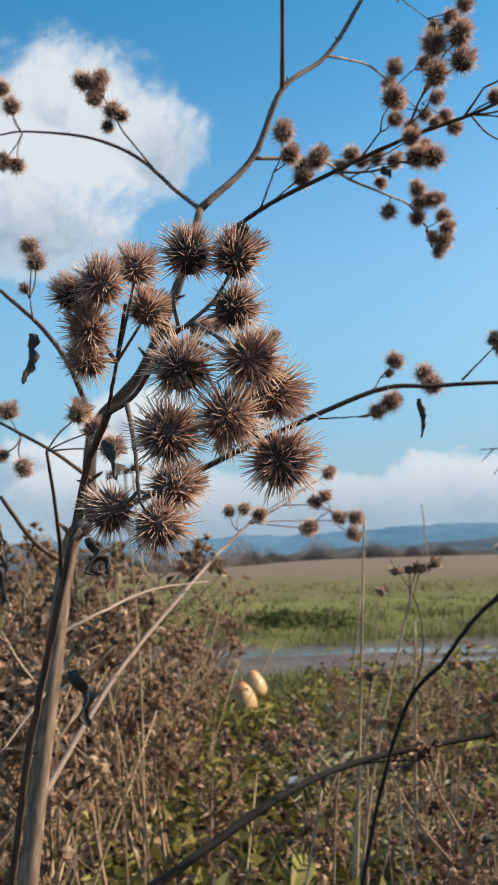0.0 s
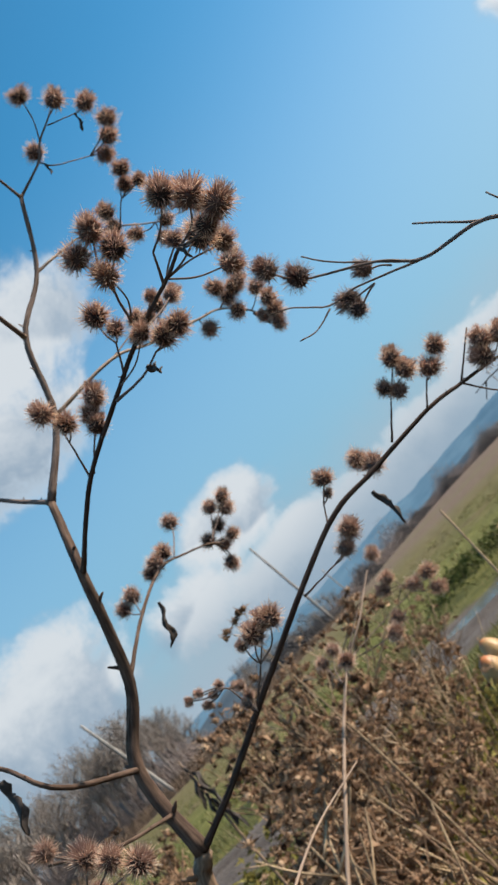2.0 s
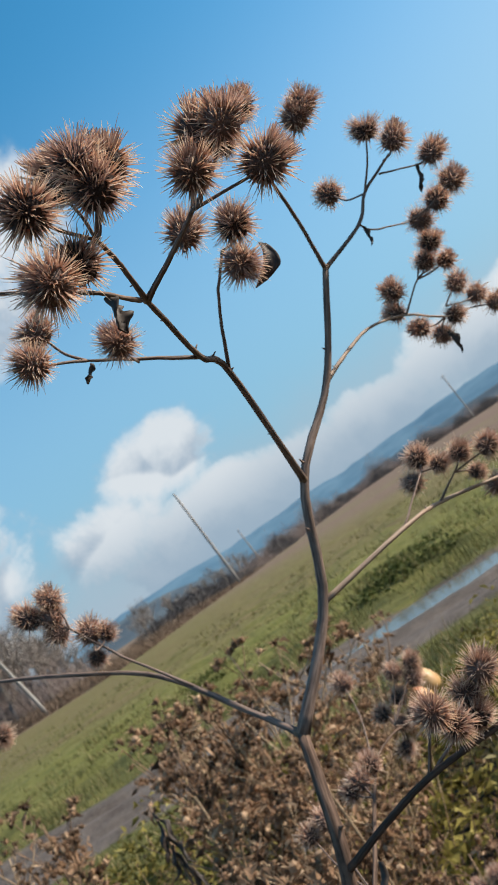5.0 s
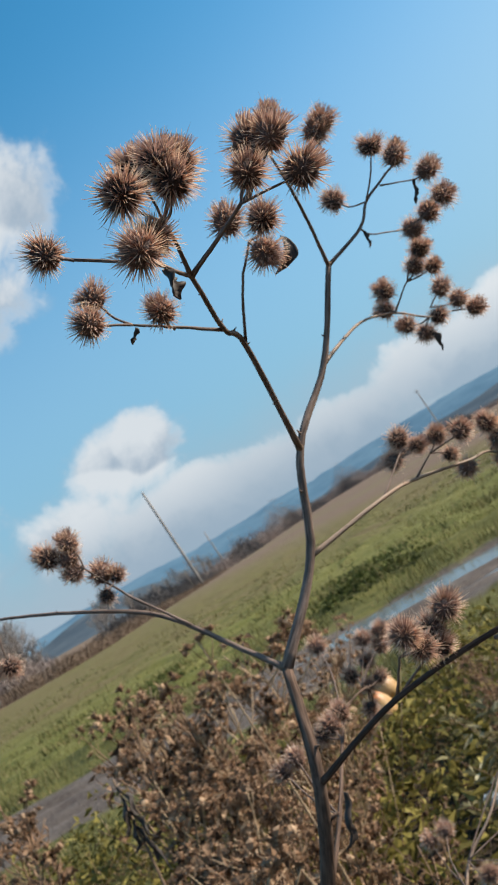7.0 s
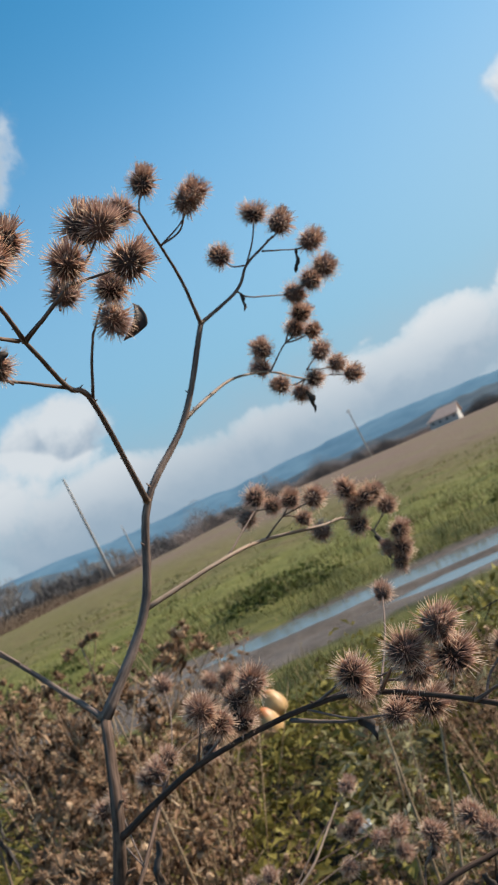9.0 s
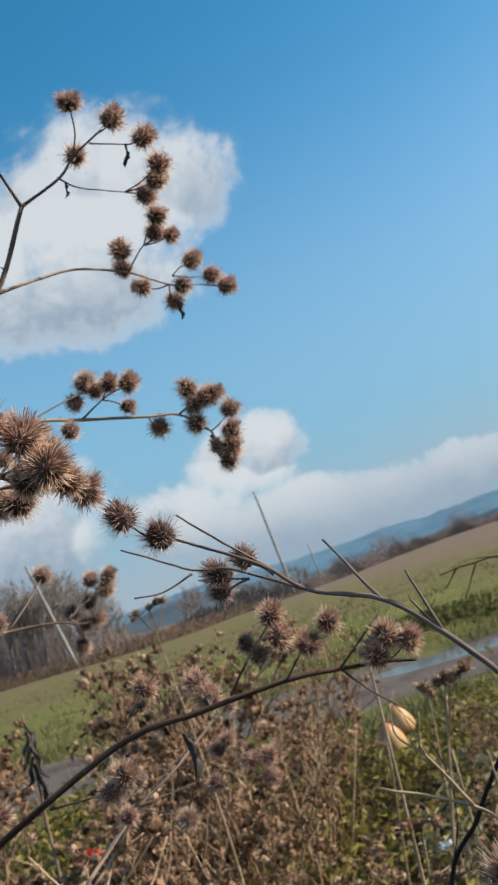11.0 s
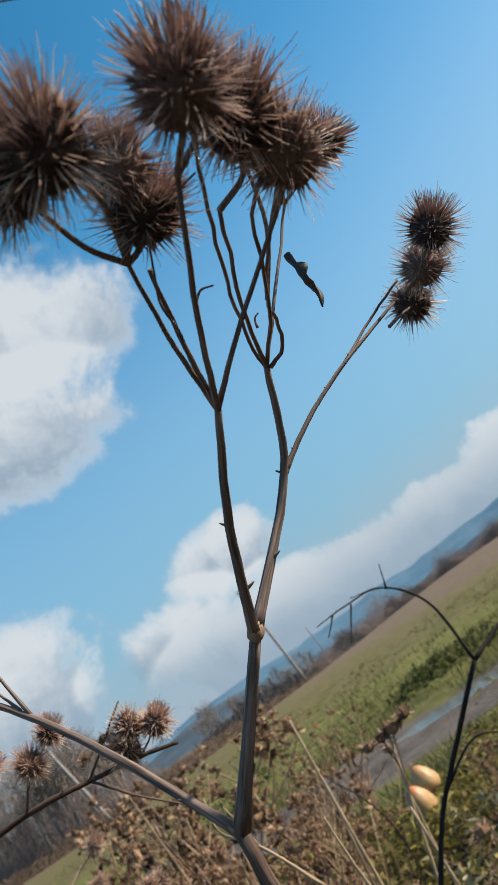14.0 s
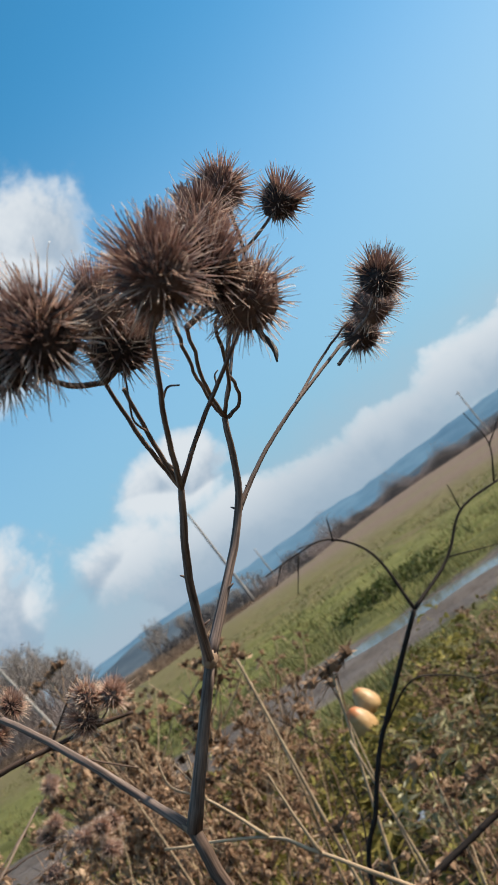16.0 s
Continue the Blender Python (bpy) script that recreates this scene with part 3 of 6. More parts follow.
stem(tall, "stem", 0.0053, 0.0029, (-0.012, 0.888, 1.443), (0.041, 0.904, 1.501), (0.073, 0.901, 1.572), (0.122, 0.924, 1.620), (0.163, 0.922, 1.684))
stem(tall, "branch", 0.0042, 0.0016, (-0.122, 0.890, 1.144), (-0.061, 0.870, 1.166), (0.030, 0.850, 1.206), (0.143, 0.853, 1.253), (0.202, 0.860, 1.258), (0.266, 0.866, 1.261), (0.303, 0.878, 1.257), (0.336, 0.885, 1.252), (0.356, 0.890, 1.247))
stem(tall, "twig", 0.0012, 0.0008, (0.303, 0.878, 1.257), (0.320, 0.890, 1.234), (0.338, 0.900, 1.215))
stem(tall, "twig", 0.0012, 0.0009, (0.303, 0.878, 1.257), (0.341, 0.880, 1.286))
stem(tall, "twig", 0.0013, 0.0009, (0.227, 0.860, 1.263), (0.252, 0.840, 1.288))
burr(tall, (0.272, 0.832, 1.307), 0.0177, (0.252, 0.840, 1.288))
burr(tall, (0.273, 0.832, 1.293), 0.0176, (0.252, 0.840, 1.288))
burr(tall, (0.251, 0.832, 1.294), 0.0135, (0.252, 0.840, 1.288))
burr(tall, (0.257, 0.832, 1.285), 0.0135, (0.252, 0.840, 1.288))
stem(tall, "twig", 0.0012, 0.0009, (0.266, 0.866, 1.261), (0.282, 0.855, 1.277))
burr(tall, (0.306, 0.850, 1.291), 0.0169, (0.282, 0.855, 1.277))
burr(tall, (0.290, 0.845, 1.282), 0.0199, (0.282, 0.855, 1.277))
burr(tall, (0.340, 0.875, 1.270), 0.0206, (0.336, 0.880, 1.252))
burr(tall, (0.354, 0.875, 1.263), 0.0205, (0.336, 0.880, 1.252))
burr(tall, (0.331, 0.875, 1.259), 0.0205, (0.336, 0.880, 1.252))
stem(tall, "twig", 0.0012, 0.0008, (0.143, 0.853, 1.253), (0.152, 0.865, 1.268))
burr(tall, (0.167, 0.869, 1.284), 0.0162, (0.152, 0.865, 1.268))
burr(tall, (0.161, 0.868, 1.272), 0.0075, (0.152, 0.865, 1.268))
burr(tall, (0.199, 0.890, 1.276), 0.0165, (0.210, 0.865, 1.259))
burr(tall, (0.206, 0.885, 1.264), 0.0175, (0.210, 0.865, 1.259))
stem(tall, "twig", 0.0012, 0.0009, (0.090, 0.840, 1.227), (0.125, 0.835, 1.227))
burr(tall, (0.152, 0.820, 1.237), 0.0172, (0.125, 0.835, 1.227))
burr(tall, (0.140, 0.820, 1.229), 0.0152, (0.125, 0.835, 1.227))
stem(tall, "twig", 0.0013, 0.0009, (0.006, 0.825, 1.194), (0.031, 0.825, 1.215))
burr(tall, (0.043, 0.820, 1.234), 0.0223, (0.031, 0.825, 1.215))
burr(tall, (0.056, 0.820, 1.237), 0.0223, (0.031, 0.825, 1.215))
burr(tall, (0.062, 0.820, 1.234), 0.0202, (0.031, 0.825, 1.215))
burr(tall, (0.031, 0.820, 1.234), 0.0101, (0.031, 0.825, 1.215))
stem(tall, "twig", 0.0010, 0.0007, (0.002, 0.825, 1.191), (-0.001, 0.835, 1.212), (-0.006, 0.840, 1.223), (-0.033, 0.850, 1.235))
burr(tall, (-0.034, 0.845, 1.235), 0.0078, (-0.006, 0.840, 1.223))
burr(tall, (-0.024, 0.845, 1.234), 0.0078, (-0.006, 0.840, 1.223))
burr(tall, (-0.025, 0.845, 1.223), 0.0078, (-0.006, 0.840, 1.223))
burr(tall, (-0.008, 0.845, 1.227), 0.0078, (-0.006, 0.840, 1.223))
burr(tall, (-0.016, 0.845, 1.225), 0.0078, (-0.006, 0.840, 1.223))
burr(tall, (0.001, 0.845, 1.218), 0.0078, (-0.006, 0.840, 1.223))
burr(tall, (0.001, 0.830, 1.201), 0.0087, (0.004, 0.825, 1.192))
burr(tall, (0.007, 0.830, 1.215), 0.0087, (0.004, 0.825, 1.192))
burr(tall, (0.007, 0.830, 1.205), 0.0087, (0.004, 0.825, 1.192))
dry_leaf(tall, (0.186, 0.862, 1.247), (0.187, 0.862, 1.210), 0.0108)
stem(tall, "branch", 0.0028, 0.0011, (-0.071, 0.890, 1.284), (-0.034, 0.940, 1.324), (-0.007, 1.020, 1.354), (0.008, 1.100, 1.359), (0.033, 1.170, 1.352), (0.032, 1.200, 1.330))
burr(tall, (-0.049, 1.030, 1.357), 0.0193, (-0.034, 0.940, 1.324))
burr(tall, (-0.064, 1.030, 1.353), 0.0167, (-0.034, 0.940, 1.324))
burr(tall, (-0.011, 1.040, 1.364), 0.0195, (-0.007, 1.020, 1.354))
burr(tall, (0.001, 1.050, 1.368), 0.0183, (-0.007, 1.020, 1.354))
burr(tall, (-0.021, 1.040, 1.360), 0.0143, (-0.007, 1.020, 1.354))
burr(tall, (0.010, 1.181, 1.410), 0.0235, (0.002, 1.080, 1.362))
burr(tall, (0.054, 1.200, 1.391), 0.0179, (0.030, 1.170, 1.356))
burr(tall, (0.073, 1.200, 1.390), 0.0194, (0.030, 1.170, 1.356))
burr(tall, (0.067, 1.200, 1.377), 0.0178, (0.030, 1.170, 1.356))
burr(tall, (0.046, 1.200, 1.369), 0.0163, (0.030, 1.170, 1.356))
burr(tall, (0.051, 1.200, 1.350), 0.0163, (0.030, 1.170, 1.356))
burr(tall, (0.027, 1.200, 1.327), 0.0177, (0.030, 1.170, 1.356))
burr(tall, (0.025, 1.200, 1.364), 0.0163, (0.030, 1.170, 1.356))
burr(tall, (0.036, 1.200, 1.348), 0.0148, (0.030, 1.170, 1.356))
dry_leaf(tall, (-0.025, 0.980, 1.327), (-0.044, 0.980, 1.287), 0.0126)
stem(tall, "branch", 0.0032, 0.0011, (-0.029, 0.859, 1.371), (0.040, 0.800, 1.406), (0.112, 0.745, 1.423), (0.150, 0.700, 1.424), (0.186, 0.640, 1.414), (0.201, 0.600, 1.406), (0.204, 0.580, 1.397))
stem(tall, "twig", 0.0016, 0.0010, (0.150, 0.700, 1.424), (0.158, 0.665, 1.442), (0.171, 0.640, 1.454))
burr(tall, (0.174, 0.615, 1.460), 0.0261, (0.158, 0.665, 1.442))
burr(tall, (0.157, 0.617, 1.455), 0.0228, (0.158, 0.665, 1.442))
burr(tall, (0.177, 0.620, 1.444), 0.0206, (0.158, 0.665, 1.442))
burr(tall, (0.162, 0.636, 1.442), 0.0178, (0.153, 0.690, 1.431))
stem(tall, "twig", 0.0014, 0.0010, (0.120, 0.740, 1.424), (0.134, 0.710, 1.435))
burr(tall, (0.138, 0.673, 1.444), 0.0199, (0.134, 0.710, 1.435))
burr(tall, (0.141, 0.685, 1.433), 0.0131, (0.134, 0.710, 1.435))
stem(tall, "twig", 0.0014, 0.0010, (0.042, 0.800, 1.407), (0.053, 0.775, 1.431))
burr(tall, (0.059, 0.735, 1.447), 0.0234, (0.053, 0.775, 1.431))
burr(tall, (0.065, 0.748, 1.434), 0.0163, (0.053, 0.775, 1.431))
stem(tall, "twig", 0.0014, 0.0010, (0.046, 0.800, 1.408), (0.066, 0.785, 1.421))
burr(tall, (0.091, 0.775, 1.443), 0.0205, (0.066, 0.785, 1.421))
burr(tall, (0.079, 0.780, 1.436), 0.0189, (0.066, 0.785, 1.421))
burr(tall, (0.077, 0.775, 1.425), 0.0169, (0.066, 0.785, 1.421))
stem(tall, "twig", 0.0015, 0.0010, (0.183, 0.645, 1.415), (0.191, 0.620, 1.424))
burr(tall, (0.213, 0.567, 1.422), 0.0255, (0.191, 0.620, 1.424))
burr(tall, (0.224, 0.572, 1.413), 0.0243, (0.201, 0.600, 1.406))
burr(tall, (0.231, 0.573, 1.398), 0.0234, (0.201, 0.600, 1.406))
burr(tall, (0.215, 0.600, 1.402), 0.0185, (0.201, 0.600, 1.406))
burr(tall, (0.219, 0.580, 1.396), 0.0143, (0.204, 0.580, 1.397))
burr(tall, (0.222, 0.655, 1.397), 0.0181, (0.186, 0.640, 1.414))
burr(tall, (0.218, 0.620, 1.413), 0.0167, (0.186, 0.640, 1.414))
burr(tall, (0.224, 0.620, 1.398), 0.0153, (0.186, 0.640, 1.414))
burr(tall, (0.208, 0.650, 1.432), 0.0120, (0.186, 0.640, 1.414))
stem(tall, "twig", 0.0018, 0.0010, (0.103, 0.750, 1.419), (0.129, 0.730, 1.411), (0.149, 0.710, 1.410))
burr(tall, (0.160, 0.705, 1.412), 0.0216, (0.149, 0.710, 1.410))
burr(tall, (0.172, 0.700, 1.409), 0.0220, (0.149, 0.710, 1.410))
dry_leaf(tall, (0.136, 0.720, 1.411), (0.141, 0.715, 1.398), 0.0108)
dry_leaf(tall, (0.200, 0.585, 1.401), (0.201, 0.580, 1.389), 0.0054)
burr(tall, (0.173, 0.692, 1.433), 0.0098, (0.112, 0.745, 1.423))
burr(tall, (0.187, 0.788, 1.459), 0.0123, (0.150, 0.700, 1.424))
burr(tall, (0.151, 0.680, 1.416), 0.0144, (0.112, 0.745, 1.423))
stem(tall, "branch", 0.0026, 0.0012, (0.041, 0.904, 1.501), (0.112, 0.935, 1.511), (0.148, 0.981, 1.510), (0.199, 1.010, 1.501), (0.223, 1.030, 1.498), (0.245, 1.045, 1.477), (0.247, 1.035, 1.451))
stem(tall, "twig", 0.0012, 0.0009, (0.112, 0.935, 1.511), (0.150, 0.990, 1.535))
burr(tall, (0.155, 0.999, 1.545), 0.0180, (0.150, 0.990, 1.535))
burr(tall, (0.142, 0.999, 1.531), 0.0161, (0.150, 0.990, 1.535))
burr(tall, (0.164, 0.990, 1.533), 0.0150, (0.150, 0.990, 1.535))
stem(tall, "twig", 0.0014, 0.0009, (0.148, 0.981, 1.510), (0.169, 0.985, 1.522))
burr(tall, (0.179, 0.980, 1.532), 0.0158, (0.169, 0.985, 1.522))
burr(tall, (0.197, 0.973, 1.526), 0.0175, (0.169, 0.985, 1.522))
burr(tall, (0.186, 1.000, 1.513), 0.0133, (0.169, 0.985, 1.522))
burr(tall, (0.201, 1.040, 1.495), 0.0230, (0.199, 1.010, 1.501))
stem(tall, "twig", 0.0012, 0.0009, (0.223, 1.030, 1.498), (0.240, 1.040, 1.510), (0.234, 1.045, 1.528))
burr(tall, (0.236, 1.040, 1.520), 0.0191, (0.240, 1.040, 1.510))
burr(tall, (0.249, 1.040, 1.508), 0.0211, (0.240, 1.040, 1.510))
burr(tall, (0.238, 1.040, 1.505), 0.0171, (0.240, 1.040, 1.510))
burr(tall, (0.257, 1.040, 1.509), 0.0171, (0.240, 1.040, 1.510))
burr(tall, (0.235, 1.042, 1.487), 0.0191, (0.245, 1.045, 1.477))
burr(tall, (0.267, 1.052, 1.493), 0.0184, (0.245, 1.045, 1.477))
burr(tall, (0.264, 1.030, 1.469), 0.0209, (0.247, 1.035, 1.451))
burr(tall, (0.260, 1.030, 1.455), 0.0198, (0.247, 1.035, 1.451))
burr(tall, (0.254, 1.030, 1.444), 0.0159, (0.247, 1.035, 1.451))
burr(tall, (0.248, 1.030, 1.459), 0.0119, (0.247, 1.035, 1.451))
dry_leaf(tall, (0.244, 1.040, 1.473), (0.248, 1.040, 1.451), 0.0090)
stem(tall, "branch", 0.0034, 0.0014, (-0.012, 0.888, 1.443), (-0.034, 0.907, 1.468), (-0.077, 0.932, 1.517), (-0.130, 0.952, 1.548), (-0.203, 1.000, 1.578), (-0.236, 1.020, 1.584))
stem(tall, "twig", 0.0016, 0.0010, (-0.059, 0.922, 1.500), (-0.089, 0.925, 1.541), (-0.108, 0.920, 1.575))
burr(tall, (-0.129, 0.925, 1.595), 0.0193, (-0.108, 0.920, 1.575))
burr(tall, (-0.111, 0.925, 1.598), 0.0177, (-0.108, 0.920, 1.575))
burr(tall, (-0.116, 0.925, 1.588), 0.0185, (-0.108, 0.920, 1.575))
burr(tall, (-0.117, 0.925, 1.576), 0.0159, (-0.108, 0.920, 1.575))
burr(tall, (-0.100, 0.930, 1.566), 0.0177, (-0.100, 0.915, 1.553))
burr(tall, (-0.091, 0.930, 1.560), 0.0135, (-0.100, 0.915, 1.553))
burr(tall, (-0.105, 0.930, 1.549), 0.0126, (-0.100, 0.915, 1.553))
burr(tall, (-0.219, 1.000, 1.607), 0.0199, (-0.207, 1.000, 1.576))
burr(tall, (-0.230, 1.000, 1.628), 0.0187, (-0.207, 1.000, 1.576))
burr(tall, (-0.227, 1.000, 1.545), 0.0185, (-0.207, 1.000, 1.576))
burr(tall, (-0.213, 1.000, 1.540), 0.0173, (-0.207, 1.000, 1.576))
stem(tall, "branch", 0.0032, 0.0018, (0.073, 0.901, 1.572), (0.068, 0.797, 1.638), (0.059, 0.763, 1.646), (0.052, 0.679, 1.660))
stem(tall, "branch", 0.0018, 0.0012, (0.052, 0.679, 1.660), (0.051, 0.640, 1.667), (0.049, 0.615, 1.669))
burr(tall, (0.032, 0.559, 1.644), 0.0247, (0.049, 0.615, 1.669))
burr(tall, (0.057, 0.582, 1.682), 0.0283, (0.049, 0.615, 1.669))
burr(tall, (0.037, 0.566, 1.669), 0.0241, (0.049, 0.615, 1.669))
burr(tall, (0.058, 0.583, 1.671), 0.0249, (0.049, 0.615, 1.669))
burr(tall, (0.048, 0.600, 1.688), 0.0227, (0.049, 0.615, 1.669))
burr(tall, (0.040, 0.590, 1.656), 0.0229, (0.049, 0.615, 1.669))
burr(tall, (0.065, 0.600, 1.683), 0.0227, (0.049, 0.615, 1.669))
stem(tall, "twig", 0.0014, 0.0011, (0.050, 0.670, 1.659), (0.035, 0.625, 1.659), (0.006, 0.620, 1.676))
burr(tall, (-0.003, 0.616, 1.682), 0.0274, (0.007, 0.620, 1.675))
dry_leaf(tall, (0.039, 0.640, 1.658), (0.040, 0.640, 1.642), 0.0108)
stem(tall, "twig", 0.0016, 0.0010, (0.059, 0.763, 1.646), (0.031, 0.735, 1.657), (0.014, 0.720, 1.664))
burr(tall, (0.002, 0.714, 1.686), 0.0225, (0.014, 0.720, 1.664))
burr(tall, (-0.005, 0.700, 1.670), 0.0270, (0.014, 0.720, 1.664))
burr(tall, (0.031, 0.713, 1.661), 0.0254, (0.033, 0.735, 1.654))
dry_leaf(tall, (0.015, 0.720, 1.662), (0.008, 0.720, 1.655), 0.0054)
stem(tall, "branch", 0.0019, 0.0012, (0.052, 0.679, 1.660), (0.069, 0.650, 1.661), (0.083, 0.620, 1.661))
burr(tall, (0.087, 0.589, 1.661), 0.0271, (0.083, 0.620, 1.661))
burr(tall, (0.107, 0.606, 1.677), 0.0270, (0.083, 0.620, 1.661))
burr(tall, (0.112, 0.613, 1.659), 0.0254, (0.083, 0.620, 1.661))
burr(tall, (0.099, 0.615, 1.682), 0.0207, (0.083, 0.620, 1.661))
burr(tall, (0.080, 0.670, 1.673), 0.0178, (0.075, 0.660, 1.663))
stem(tall, "twig", 0.0015, 0.0010, (0.068, 0.797, 1.638), (0.082, 0.763, 1.665), (0.095, 0.745, 1.680))
burr(tall, (0.104, 0.718, 1.680), 0.0215, (0.095, 0.745, 1.680))
burr(tall, (0.099, 0.737, 1.668), 0.0223, (0.095, 0.745, 1.680))
dry_leaf(tall, (0.114, 0.750, 1.674), (0.100, 0.750, 1.657), 0.0150, True)
stem(tall, "branch", 0.0020, 0.0012, (0.163, 0.922, 1.684), (0.158, 0.880, 1.710), (0.149, 0.830, 1.725), (0.142, 0.800, 1.742))
burr(tall, (0.171, 0.786, 1.732), 0.0259, (0.149, 0.830, 1.725))
burr(tall, (0.178, 0.785, 1.736), 0.0217, (0.149, 0.830, 1.725))
burr(tall, (0.150, 0.790, 1.755), 0.0248, (0.142, 0.800, 1.742))
burr(tall, (0.129, 0.775, 1.738), 0.0207, (0.142, 0.800, 1.742))
stem(tall, "branch", 0.0020, 0.0011, (0.163, 0.922, 1.684), (0.199, 0.925, 1.698), (0.215, 0.930, 1.715), (0.231, 0.930, 1.723), (0.244, 0.930, 1.729))
burr(tall, (0.230, 0.896, 1.742), 0.0234, (0.215, 0.930, 1.715))
burr(tall, (0.207, 0.985, 1.744), 0.0217, (0.215, 0.930, 1.715))
burr(tall, (0.254, 0.935, 1.738), 0.0230, (0.238, 0.930, 1.727))
stem(tall, "twig", 0.0010, 0.0008, (0.231, 0.930, 1.721), (0.258, 0.940, 1.715))
burr(tall, (0.274, 0.945, 1.718), 0.0206, (0.258, 0.940, 1.715))
dry_leaf(tall, (0.258, 0.940, 1.715), (0.252, 0.945, 1.698), 0.0072)
stem(tall, "twig", 0.0011, 0.0008, (0.199, 0.925, 1.698), (0.210, 0.945, 1.694), (0.242, 0.975, 1.691))
burr(tall, (0.256, 0.997, 1.693), 0.0219, (0.242, 0.975, 1.691))
burr(tall, (0.270, 0.983, 1.696), 0.0206, (0.242, 0.975, 1.691))
burr(tall, (0.279, 0.958, 1.697), 0.0227, (0.242, 0.975, 1.691))
dry_leaf(tall, (0.202, 0.930, 1.696), (0.199, 0.930, 1.682), 0.0054)
stem(tall, "branch", 0.0022, 0.0009, (0.122, 0.924, 1.620), (0.152, 0.960, 1.635), (0.179, 0.990, 1.644), (0.215, 1.035, 1.643), (0.246, 1.060, 1.628), (0.272, 1.080, 1.625))
stem(tall, "twig", 0.0011, 0.0008, (0.215, 1.035, 1.643), (0.237, 1.030, 1.661), (0.257, 1.035, 1.664))
burr(tall, (0.258, 1.017, 1.679), 0.0214, (0.237, 1.030, 1.661))
burr(tall, (0.250, 1.031, 1.670), 0.0198, (0.237, 1.030, 1.661))
burr(tall, (0.263, 1.030, 1.662), 0.0148, (0.237, 1.030, 1.661))
burr(tall, (0.215, 1.030, 1.663), 0.0227, (0.215, 1.035, 1.643))
burr(tall, (0.210, 1.042, 1.650), 0.0170, (0.215, 1.035, 1.643))
burr(tall, (0.272, 1.072, 1.648), 0.0197, (0.251, 1.060, 1.635))
burr(tall, (0.285, 1.088, 1.633), 0.0190, (0.251, 1.060, 1.635))
burr(tall, (0.296, 1.090, 1.619), 0.0190, (0.272, 1.080, 1.625))
burr(tall, (0.256, 1.070, 1.626), 0.0155, (0.246, 1.060, 1.628))
burr(tall, (0.222, 1.050, 1.630), 0.0161, (0.246, 1.060, 1.628))
burr(tall, (0.243, 1.088, 1.620), 0.0231, (0.246, 1.060, 1.628))
dry_leaf(tall, (0.246, 1.080, 1.619), (0.246, 1.080, 1.597), 0.0090)
stem(tall, "branch", 0.0034, 0.0022, (-0.116, 0.890, 1.228), (-0.113, 0.740, 1.253), (-0.139, 0.750, 1.292), (-0.177, 0.770, 1.330))
stem(tall, "twig", 0.0012, 0.0009, (-0.146, 0.750, 1.298), (-0.147, 0.740, 1.314))
burr(tall, (-0.147, 0.740, 1.357), 0.0154, (-0.147, 0.740, 1.314))
burr(tall, (-0.142, 0.740, 1.344), 0.0172, (-0.147, 0.740, 1.314))
burr(tall, (-0.151, 0.740, 1.322), 0.0090, (-0.147, 0.740, 1.314))
dry_leaf(tall, (-0.147, 0.745, 1.287), (-0.154, 0.745, 1.246), 0.0162)
stem(tall, "branch", 0.0026, 0.0018, (-0.119, 0.890, 1.182), (-0.139, 0.800, 1.198), (-0.184, 0.800, 1.224))
burr(tall, (-0.175, 0.790, 1.232), 0.0236, (-0.166, 0.800, 1.211))
burr(tall, (-0.162, 0.790, 1.185), 0.0150, (-0.166, 0.800, 1.211))
burr(tall, (-0.179, 0.790, 1.195), 0.0113, (-0.166, 0.800, 1.211))
stem(tall, "branch", 0.0034, 0.0024, (-0.144, 0.895, 1.105), (-0.155, 0.800, 1.123), (-0.181, 0.790, 1.161))
stem(tall, "branch", 0.0030, 0.0015, (-0.148, 0.895, 1.092), (-0.125, 0.740, 1.132), (-0.123, 0.680, 1.184))
burr(tall, (-0.075, 0.660, 1.183), 0.0220, (-0.123, 0.680, 1.184))
burr(tall, (-0.097, 0.660, 1.208), 0.0205, (-0.123, 0.680, 1.184))
burr(tall, (-0.087, 0.660, 1.196), 0.0164, (-0.123, 0.680, 1.184))
stem(tall, "branch", 0.0042, 0.0014, (-0.172, 0.900, 0.887), (-0.110, 0.988, 0.990), (-0.040, 1.080, 1.073), (0.027, 1.193, 1.142), (0.080, 1.220, 1.173), (0.129, 1.260, 1.208))
stem(tall, "twig", 0.0012, 0.0009, (0.080, 1.220, 1.173), (0.114, 1.230, 1.173), (0.145, 1.250, 1.166))
stem(tall, "twig", 0.0012, 0.0009, (0.027, 1.193, 1.142), (0.021, 1.180, 1.141))
burr(tall, (0.147, 1.268, 1.217), 0.0284, (0.036, 1.200, 1.152))
burr(tall, (0.183, 1.272, 1.154), 0.0267, (0.036, 1.200, 1.152))
burr(tall, (0.106, 1.126, 1.141), 0.0237, (0.036, 1.200, 1.152))
burr(tall, (0.047, 1.135, 1.157), 0.0183, (0.036, 1.200, 1.152))
burr(tall, (0.127, 1.250, 1.177), 0.0208, (0.145, 1.250, 1.166))
burr(tall, (0.156, 1.250, 1.158), 0.0223, (0.145, 1.250, 1.166))
burr(tall, (0.115, 1.250, 1.144), 0.0223, (0.145, 1.250, 1.166))
burr(tall, (0.177, 1.250, 1.157), 0.0253, (0.145, 1.250, 1.166))
burr(tall, (0.139, 1.250, 1.185), 0.0194, (0.145, 1.250, 1.166))
